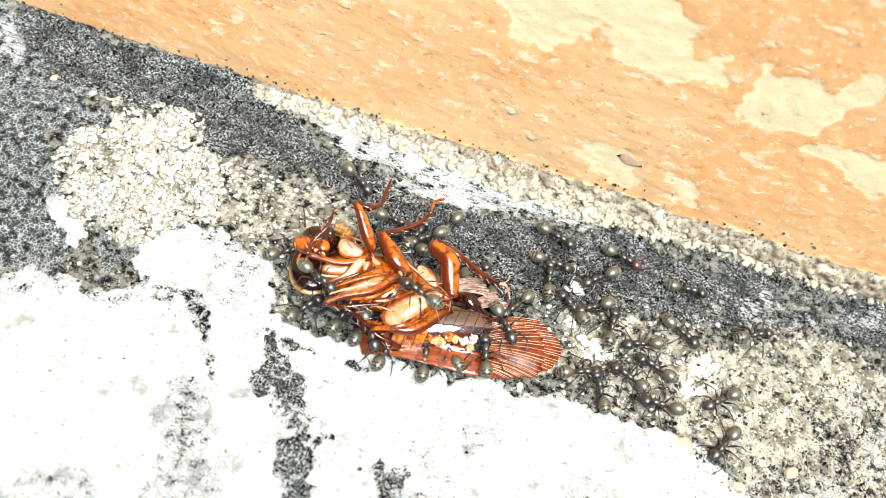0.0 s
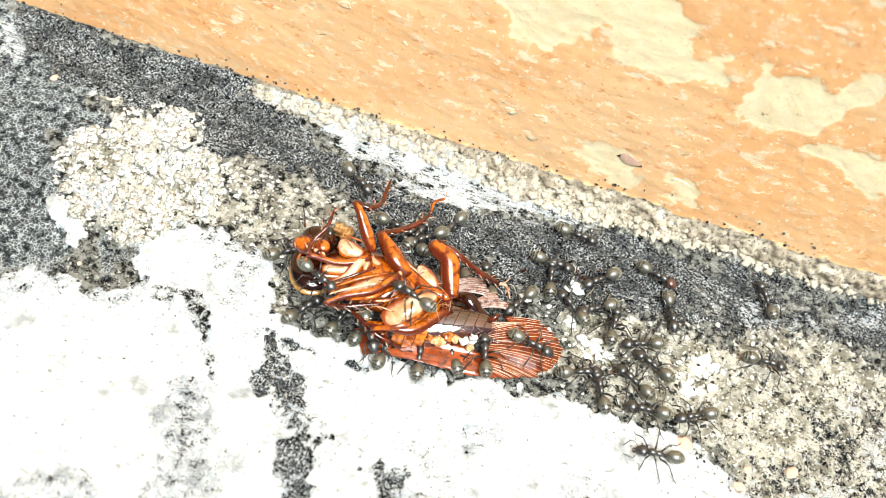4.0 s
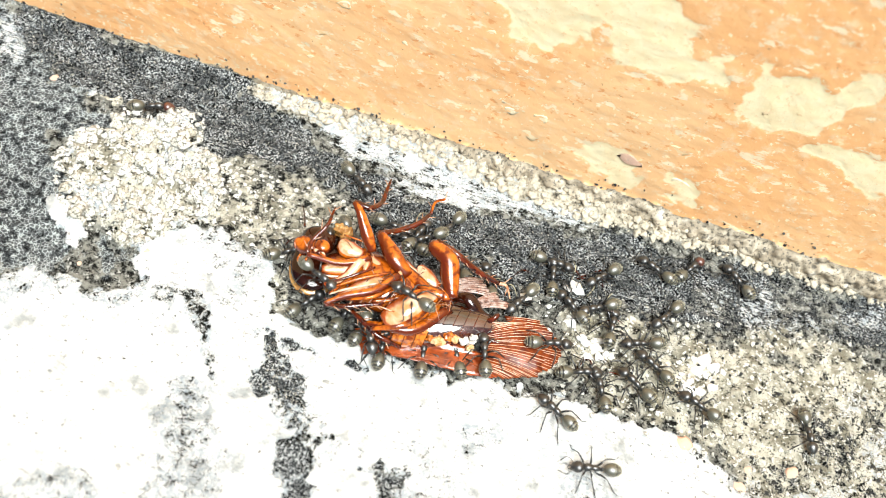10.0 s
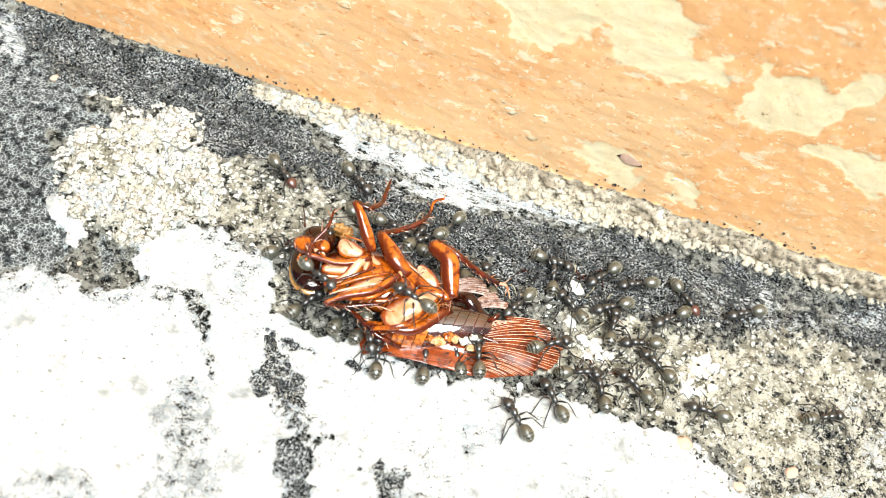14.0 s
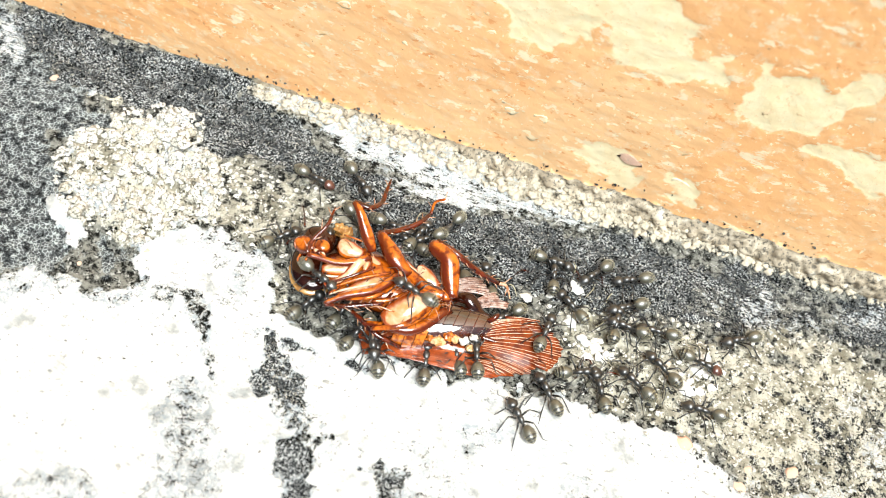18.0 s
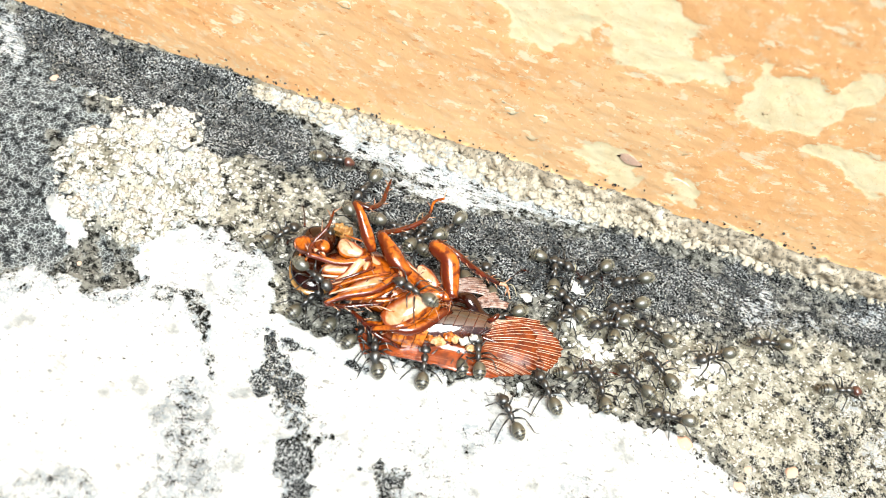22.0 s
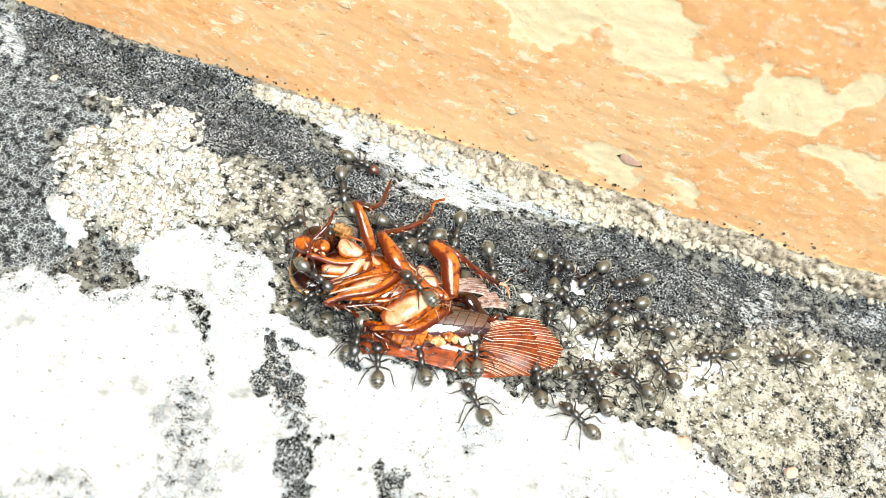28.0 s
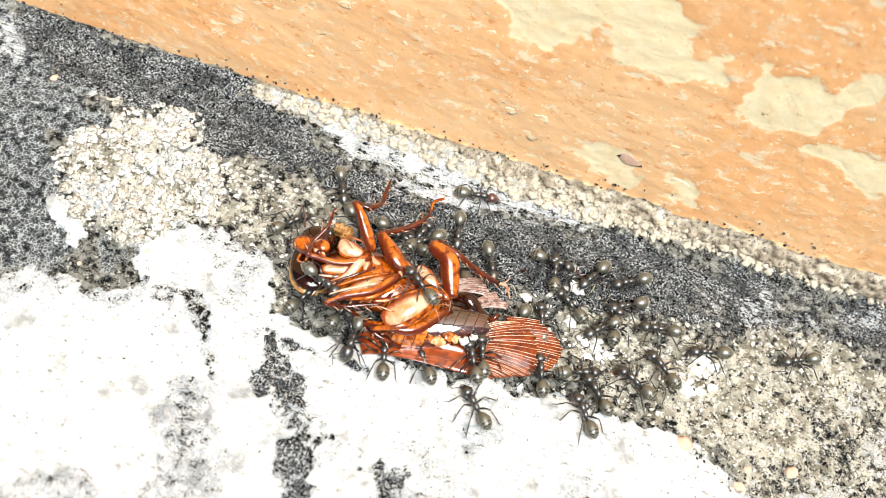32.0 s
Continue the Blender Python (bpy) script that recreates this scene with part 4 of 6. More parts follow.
# legs
LEGS = {
    "fore_upper": [("femur", [((-8.00, -8.00, 6.00), 0.55), ((-9.00, -7.00, 7.00), 0.8), ((-10.00, -6.00, 8.00), 0.72), ((-11.00, -5.00, 9.00), 0.55), ((-12.00, -4.00, 9.00), 0.38)], LEG, 6),
                   ("tarsus", [((-12.00, -4.00, 9.00), 0.4), ((-10.00, -4.00, 9.00), 0.36), ((-9.00, -2.00, 8.00), 0.34), ((-9.00, -0.00, 8.00), 0.26), ((-9.00, 2.00, 8.00), 0.1)], LEG_DARK, 7)],
    "fore_lower": [("femur", [((-8.00, -9.00, 6.00), 0.5), ((-11.00, -11.00, 6.00), 0.44), ((-15.00, -12.00, 7.00), 0.28)], LEG, 9),
                   ("tarsus", [((-15.00, -12.00, 7.00), 0.28), ((-15.00, -10.00, 7.00), 0.28), ((-14.00, -8.00, 8.00), 0.24), ((-14.00, -6.00, 8.00), 0.17), ((-14.00, -5.00, 8.00), 0.08)], LEG_DARK, 6)],
    "middle_upper": [("femur", [((-3.00, -9.00, 5.00), 0.9), ((-5.00, -8.00, 6.00), 1.15), ((-6.00, -7.00, 6.00), 1.1), ((-8.00, -5.00, 6.00), 0.6)], LEG, 0),
                     ("tibia", [((-8.00, -5.00, 6.00), 0.38), ((-6.00, -3.00, 5.00), 0.38), ((-4.00, -1.00, 5.00), 0.35), ((-3.00, 1.00, 5.00), 0.25)], LEG_DARK, 10),
                     ("tarsus", [((-3.00, 1.00, 5.00), 0.22), ((-3.00, 3.00, 5.00), 0.2), ((-2.00, 4.00, 5.00), 0.17), ((-2.00, 4.00, 5.00), 0.08)], LEG, 3)],
    "middle_lower": [("femur", [((-4.00, -10.00, 6.00), 0.6), ((-6.00, -13.00, 6.00), 0.5), ((-9.00, -15.00, 6.00), 0.42), ((-11.00, -17.00, 6.00), 0.24)], LEG, 12),
                     ("tibia", [((-11.00, -17.00, 6.00), 0.26), ((-9.00, -16.00, 5.00), 0.32), ((-7.00, -15.00, 5.00), 0.3), ((-5.00, -14.00, 5.00), 0.16)], LEG_DARK, 10)],
    "hind_upper": [("femur", [((3.00, -10.00, 5.00), 0.75), ((2.00, -8.00, 6.00), 1.18), ((1.00, -6.00, 7.00), 1.22), ((-1.00, -5.00, 7.00), 0.95), ((-1.00, -4.00, 7.00), 0.3)], LEG, 4),
                   ("tibia", [((-1.00, -4.00, 7.00), 0.4), ((2.00, -5.00, 7.00), 0.44), ((5.00, -5.00, 5.00), 0.44), ((8.00, -5.00, 4.00), 0.32)], LEG_DARK, 16),
                   ("tarsus", [((8.00, -5.00, 4.00), 0.26), ((9.00, -5.00, 4.00), 0.2), ((10.00, -6.00, 3.00), 0.08)], SPINE, 2)],
    "hind_lower": [("femur", [((3.00, -11.00, 4.00), 0.6), ((0.00, -15.00, 4.00), 0.8), ((-3.00, -16.00, 4.00), 0.6), ((-6.00, -16.00, 3.00), 0.35)], LEG, 0),
                   ("tibia", [((-8.00, -15.00, 3.00), 0.26), ((-6.00, -16.00, 3.00), 0.38), ((-4.00, -17.00, 3.00), 0.38), ((-1.00, -17.00, 2.00), 0.26)], LEG_DARK, 9)],
}
rng = random.Random(11)
leg_parts = {}
for where, pieces in LEGS.items():
    for name, points, mat, thorns in pieces:
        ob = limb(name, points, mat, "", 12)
        leg_parts[where, name] = ob
        if thorns:
            spines(ob, points, 0.8 if name == "femur" else 1.15, thorns, rng, LEG_DARK if name == "femur" else SPINE)


# abdomen: overlapping belly plates
def belly_plate(f0, f1):
    """A curved plate of the belly between two places along it, slightly proud of the next."""
    (x0, y0, z0), (x1, y1, z1) = (-2.00, -14.00, 2.00), (9.00, -10.00, 1.00)
    bm, rings = bmesh.new(), []
    for k in range(5):
        f = f0 + (f1 - f0) * k / 4
        w = 3.3 * (1 - 0.80 * max(f - 0.2, 0) ** 2.1 - 0.4 * max(0.2 - f, 0))
        h = 2.9 * (1 - 0.55 * f ** 1.8) * (0.91 + 0.14 * k / 4)
        c = Vector((x0 + (x1 - x0) * f, y0 + (y1 - y0) * f, z0 + (z1 - z0) * f)) - Vector(ROACH_AT)
        lean = Matrix.Rotation(radians(7), 3, "X")
        rings.append([bm.verts.new((c + lean @ Vector((0.12 * w * math.cos(a), w * math.cos(a), h * math.copysign(abs(math.sin(a)) ** 0.92, math.sin(a))))) * MM)
                      for a in np.linspace(-0.15, math.pi - 0.05, 22).tolist()])
    for lo, hi in zip(rings, rings[1:]):
        for j in range(21):
            bm.faces.new((lo[j], hi[j], hi[j + 1], lo[j + 1]))
    return bm


for k in range(9):
    plate = part("belly_plate", belly_plate(k / 9, (k + 1.12) / 9), AMBER if k < 3 else BELLY, roach, "orange belly plate next to the legs" if k < 3 else "glossy mahogany belly plate")
    hem = sorted((v.co.copy() for v in plate.data.vertices[-22:]), key=lambda c: c.y)
    part("hem", tubed([(*(c / MM), 0.05) for c in hem], 1, 5), LEG_DARK, plate)
for at, r, mat in (((2.00, -15.00, 3.00), 0.5, AMBER), ((3.00, -15.00, 3.00), 0.65, FLESH), ((4.00, -14.00, 3.00), 0.55, AMBER), ((3.00, -15.00, 3.00), 0.4, FLESH), ((5.00, -14.00, 3.00), 0.45, FLESH),
                   ((6.00, -14.00, 3.00), 0.5, WHITE_MEAT), ((7.00, -13.00, 3.00), 0.42, WHITE_MEAT), ((7.00, -13.00, 2.00), 0.45, WHITE_MEAT), ((7.00, -14.00, 2.00), 0.4, FLESH), ((5.00, -14.00, 2.00), 0.4, LEG_DARK)):
    lump("torn_flesh", at, (r * 1.2, r, r * 0.7), (0, 0, 30), mat, "pale torn flesh", 0.7)
for a, b, c in (((8.00, -10.00, 2.00), (9.00, -9.00, 3.00), (9.00, -8.00, 2.00)), ((8.00, -12.00, 2.00), (9.00, -12.00, 2.00), (11.00, -12.00, 2.00))):
    limb("cercus", [(a, 0.4), (b, 0.32), (c, 0.07)], LEG_DARK, "", 8, 1.0)
limb("flank", [((3.00, -8.00, 2.00), 0.5), ((5.00, -8.00, 3.00), 0.9), ((7.00, -9.00, 2.00), 0.8), ((9.00, -9.00, 2.00), 0.3)], SHIELD, "dark maroon flank of the abdomen", 12, 0.7)


def wing(name, root, tips, material, veins, label, thick=0.10, dome=0.5, vein_material=None, width=0.031):
    """A thin pleated fan from root to the tips, a little domed, with raised veins running out along it."""
    fine = curve_points([tuple(t) for t in tips], 6)
    bm, rows = bmesh.new(), []
    root, o = np.array(root), np.array(ROACH_AT)
    starts = np.array([root[0] + (root[1] - root[0]) * k / (len(fine) - 1) for k in range(len(fine))])
    for k, t in enumerate(fine):
        t = np.array(t) + (np.array(t) - starts[k]) * 0.035 * math.sin(k * 2.1)
        rows.append([starts[k] + (t - starts[k]) * f - o + np.array((0, 0, dome * math.sin(math.pi * f) + 0.16 * (k % 2))) for f in np.linspace(0, 1, 10)])
    top = [[bm.verts.new(tuple(c * MM for c in p)) for p in r] for r in rows]
    low = [[bm.verts.new(tuple(c * MM for c in (p - np.array((0, 0, thick))))) for p in r] for r in rows]
    n, m = len(rows), 10
    for i in range(n - 1):
        for j in range(m - 1):
            bm.faces.new((top[i][j], top[i + 1][j], top[i + 1][j + 1], top[i][j + 1]))
            bm.faces.new((low[i][j], low[i][j + 1], low[i + 1][j + 1], low[i + 1][j]))
    for i in range(n - 1):
        bm.faces.new((top[i][0], low[i][0], low[i + 1][0], top[i + 1][0]))
        bm.faces.new((top[i][-1], top[i + 1][-1], low[i + 1][-1], low[i][-1]))
    for j in range(m - 1):
        bm.faces.new((top[0][j], top[0][j + 1], low[0][j + 1], low[0][j]))
        bm.faces.new((top[-1][j], low[-1][j], low[-1][j + 1], top[-1][j + 1]))
    ob = part(name, bm, material, roach, label)
    for k in range(veins):
        i = (k + 0.5 + rng.uniform(-0.25, 0.25)) / veins * (n - 1)
        a, b, f = int(i), min(int(i) + 1, n - 1), i - int(i)
        start = rng.choice((0, 0, 0, 1, 2, 4))
        line = [rows[a][j] * (1 - f) + rows[b][j] * f + np.array((0, 0, 0.07)) for j in range(start, m)]
        r = width * rng.uniform(0.6, 1.3)
        part("vein", tubed([(*p, r) for p in line], 1, 5, 0.8), vein_material or VEIN, ob)
    return ob


hind_wing = wing("hind_wing", ((8.00, -10.00, 2.00), (9.00, -16.00, 1.00)), ((11.00, -9.00, 2.00), (13.00, -8.00, 2.00), (15.00, -9.00, 2.00), (16.00, -12.00, 2.00), (16.00, -14.00, 1.00), (14.00, -15.00, 1.00), (12.00, -16.00, 1.00)), WING, 30, "veined amber hind wing spread like a fan")
wing("hind_wing_fold", ((10.00, -8.00, 2.00), (14.00, -13.00, 1.00)), ((14.00, -7.00, 2.00), (16.00, -8.00, 2.00), (18.00, -9.00, 1.00), (18.00, -11.00, 1.00), (17.00, -13.00, 1.00)), WING, 18, "reddish outer fold of the hind wing", 0.08, 0.2)
wing("fore_wing", ((2.00, -6.00, 2.00), (3.00, -7.00, 2.00)), ((5.00, -4.00, 2.00), (6.00, -4.00, 2.00), (7.00, -5.00, 2.00), (8.00, -6.00, 2.00)), PLEAT, 9, "torn pleated pale end of the fore wing", 0.08, 0.4, LEG_DARK)
wing("wing_fold", ((6.00, -7.00, 2.00), (7.00, -8.00, 2.00)), ((8.00, -5.00, 2.00), (9.00, -6.00, 2.00), (10.00, -6.00, 2.00), (10.00, -7.00, 2.00)), PLEAT, 7, "pale pleated scrap of the fore wing", 0.08, 0.3, LEG_DARK)
wing("fore_wing", ((-7.00, -16.00, 1.00), (-5.00, -19.00, 1.00)), ((-1.00, -15.00, 2.00), (5.00, -14.00, 2.00), (10.00, -14.00, 1.00), (13.00, -15.00, 1.00), (8.00, -17.00, 1.00), (1.00, -17.00, 1.00)), TEGMEN, 6, "dark red-brown fore wing under the body", 0.12, 0.5, LEG)

# loose bristles, hairs and torn threads over the underside
for k in range(70):
    x, y = rng.uniform(-11.5, 3.5), 0.0
    y = -8.6 - 0.42 * (x + 8.0) + rng.gauss(0, 2.6)
    z, turn, length = rng.uniform(4.8, 5.8), rng.uniform(0, 2 * math.pi), rng.uniform(0.7, 2.2)
    dx, dy = math.cos(turn) * length, math.sin(turn) * length
    limb("bristle", [((x, y, z), 0.05), ((x + dx * 0.5, y + dy * 0.5 + 0.1, z + 0.35), 0.04), ((x + dx, y + dy, z + rng.uniform(-0.2, 0.5)), 0.015)], rng.choice((SPINE, LEG_DARK, LEG_DARK, PALE)), "", 5, 1.0)


# ---- the ants ----
def ant_leg(side, root, reach, knee, foot):
    """A leg in its own space: the origin is where it joins the body."""
    kx, ky, kz = knee
    fx, fy, fz = foot
    bm = bmesh.new()
    tube(bm, [(0, 0, 0, 0.10), (kx * 0.18, side * ky * 0.18, -0.10, 0.12), (kx * 0.55, side * ky * 0.55, kz * 0.6, 0.135), (kx, side * ky, kz, 0.075)], 3, 6)
    tube(bm, [(kx, side * ky, kz, 0.07), (kx * 0.45 + fx * 0.55, side * (ky * 0.4 + fy * 0.6), kz * 0.4 + fz * 0.6 + 0.05, 0.085), (fx, side * fy, fz, 0.05)], 2, 6)
    tube(bm, [(fx, side * fy, fz, 0.045), (fx + reach * 0.6, side * (fy + 0.25), fz, 0.04), (fx + reach, side * (fy + 0.5), fz + 0.02, 0.025)], 1, 5)
    return bm


GASTER = [(-1.18, 0.86, 0.16), (-1.32, 0.95, 0.50), (-1.70, 1.02, 0.73), (-2.15, 1.03, 0.82), (-2.60, 0.99, 0.74), (-2.98, 0.92, 0.53), (-3.25, 0.86, 0.26), (-3.38, 0.82, 0.06)]


def gaster_shape():
    """An egg-shaped abdomen, blunt in front and drawn to a point behind, drooping a little."""
    return tubed([(x, 0, z, r) for x, z, r in GASTER], 2, 18, 0.95)


def gaster_band(x0, x1):
    """A dark hoop lying close round the abdomen from x0 back to x1."""
    line = np.array(curve_points(GASTER, 4))[::-1]
    ring = []
    for x, up in ((x0 + 0.02, -0.04), (x0, 0.022), ((x0 + x1) / 2, 0.028), (x1, 0.022), (x1 - 0.02, -0.04)):
        ring.append((x, 0, float(np.interp(x, line[:, 0], line[:, 1])), float(np.interp(x, line[:, 0], line[:, 2])) + up))
    return tubed(ring, 1, 18, 0.95)


def gaster_hairs(rr):
    """Short golden hairs in rows along the hind edges of the plates."""
    bm = bmesh.new()
    for x, r, count in ((-2.30, 0.81, 16), (-2.68, 0.71, 18), (-2.98, 0.53, 14), (-3.20, 0.31, 8)):
        for k in range(count):
            w = math.pi * (k + rr.uniform(0.1, 0.9)) / count
            y, z = math.cos(w) * r, 1.0 + 0.15 * (x + 2.3) + math.sin(w) * r * 0.95
            tube(bm, [(x, y, z, 0.022), (x - 0.24, y * 1.05, z + 0.07, 0.008)], 1, 3)
    return bm


def make_ant(style, head_skin=None, label="small black ant with a grey downy abdomen"):
    """One black ant, 5.5 mm long, facing +x, standing on z = 0."""
    ant = thing("ant", (0, 0, 0), label, "ant", "ants feeding round the cockroach")
    rr = random.Random(40 + style)
    head = bmesh.new()
    tube(head, [(1.38, 0, 1.02, 0.20), (1.50, 0, 1.04, 0.52), (1.78, 0, 1.02, 0.70), (2.15, 0, 0.94, 0.66), (2.50, 0, 0.84, 0.48), (2.72, 0, 0.76, 0.30), (2.78, 0, 0.74, 0.12)], 2, 14, 0.80)
    skull = part("head", head, head_skin or ANT_DARK, ant)
    body = bmesh.new()
    tube(body, [(1.40, 0, 0.98, 0.16), (1.22, 0, 1.04, 0.34), (0.90, 0, 1.12, 0.47), (0.50, 0, 1.14, 0.42), (0.28, 0, 1.06, 0.31)], 3, 12, 1.0)
    tube(body, [(0.34, 0, 1.04, 0.26), (0.10, 0, 1.08, 0.34), (-0.25, 0, 1.06, 0.36), (-0.58, 0, 0.92, 0.27), (-0.76, 0, 0.78, 0.14)], 3, 12, 1.0)
    part("thorax", body, ANT_DARK, ant)
    waist = ball((0.16, 0.25, 0.36), (-0.95, 0, 0.86), (0, -8, 0), 10, 8)
    tube(waist, [(-0.70, 0, 0.72, 0.12), (-0.95, 0, 0.70, 0.15), (-1.22, 0, 0.80, 0.12)], 2, 6)
    part("waist", waist, ANT_DARK, ant)
    gaster = part("gaster", gaster_shape(), ANT_GASTER, ant)
    for x0, x1 in ((-2.36, -2.54), (-2.74, -2.94), (-3.06, -3.22)):
        part("band", gaster_band(x0, x1), ANT_BAND, gaster)
    part("hairs", gaster_hairs(rr), ANT_HAIR, gaster, "fringe of short golden hairs")
    for side in (-1, 1):
        part("eye", ball((0.15, 0.08, 0.14), (2.05, side * 0.60, 1.16), (0, 0, 0), 8, 6), ANT_LEG, ant)
        jaw = tubed([(2.66, side * 0.22, 0.70, 0.10), (2.92, side * 0.24, 0.62, 0.09), (3.08, side * 0.05, 0.58, 0.03)], 2, 6)
        part("mandible", jaw, ANT_LEG, skull)
        bend = rr.uniform(-0.3, 0.3)
        feeler = tubed([(0, 0, 0, 0.045), (0.42, side * 0.55, 0.28, 0.045), (0.80, side * (0.95 + bend), 0.30, 0.05), (0.95, side * (1.0 + bend), 0.24, 0.055), (1.35, side * (0.8 + bend), -0.05, 0.06), (1.8, side * (0.55 + bend), -0.45, 0.045)], 2, 6)
        part("antenna", feeler, ANT_LEG, ant, "", tuple(c * MM for c in (2.45, side * 0.25, 1.05)))
        for root, knee, foot in (((0.95, 0.25, 0.75), (0.9, 1.1, 0.55), (1.6, 1.9, -0.72)),
                                 ((0.30, 0.28, 0.72), (-0.15, 1.35, 0.65), (-0.5, 2.5, -0.70)),
                                 ((-0.25, 0.25, 0.72), (-1.1, 1.15, 0.75), (-2.2, 2.1, -0.70))):
            j = lambda: rr.uniform(-0.25, 0.25)
            foot = (foot[0] + 2 * j(), foot[1] + j(), foot[2])
            part("leg", ant_leg(side, root, 0.35 if root[0] > 0 else -0.35, (knee[0] + j(), knee[1] + j(), knee[2]), foot), ANT_LEG, ant, "", tuple(c * MM for c in (root[0], side * root[1], root[2])))
    return ant


PROTOTYPES = [make_ant(k) for k in range(4)]
RED_HEADED = make_ant(4, ANT_RED, "small black ant with a red-brown head and a grey abdomen")
ants = PROTOTYPES + [copy_thing(PROTOTYPES[k % 4], pose(0, 0, 0)) for k in range(4, 9)] + [RED_HEADED]
ants += [copy_thing(PROTOTYPES[k % 4], pose(0, 0, 0)) for k in range(10, 36)] + [copy_thing(RED_HEADED, pose(0, 0, 0))]
ants += [copy_thing(PROTOTYPES[k % 4], pose(0, 0, 0)) for k in range(37, 42)]


def spot(x, y, z, turn):
    """An ant's pose, in mm and degrees."""
    return pose(x * MM, y * MM, z * MM, 0, 0, turn)


def tread(ant, rr):
    """Legs tread as the keyed ant goes, and its feelers play."""
    keys = ant.animation_data
    curves = keys.action.layers[0].strips[0].channelbag(keys.action_slot).fcurves
    rows = [((a.co[0] - 1) / FPS, a.co[1] / MM, b.co[1] / MM) for a, b in zip(curves[0].keyframe_points, curves[1].keyframe_points)]
    gone, treads = 0.0, []
    for (t, x, y), (u, v, w) in zip(rows, rows[1:]):
        far = math.hypot(v - x, w - y)
        if far > 0.4:
            count = min(max(2, int(far / 0.5)), int((u - t) / 0.1) + 1)
            treads += [(t + (u - t) * k / count, gone + far * k / count) for k in range(count)]
        gone += far
    for k, leg in enumerate([o for o in ant.children if o.name.startswith("leg")]):
        at, phase = leg.location.copy(), math.pi * ((k % 3 + k // 3) % 2)
        swing = [(t, pose(*at, 0, 0, 14 * math.sin(phase + d * 2.4))) for t, d in treads]
        if len(swing) > 1:
            walk(leg, [(0.0, swing[0][1])] * (swing[0][0] > 0.05) + swing + [(32.0, swing[-1][1])] * (swing[-1][0] < 31.9))
    for feeler in [o for o in ant.children if o.name.startswith("antenna")]:
        at = feeler.location.copy()
        walk(feeler, [(0.4 * k, pose(*at, 0, rr.uniform(-14, 12), rr.uniform(-16, 16))) for k in range(81)])


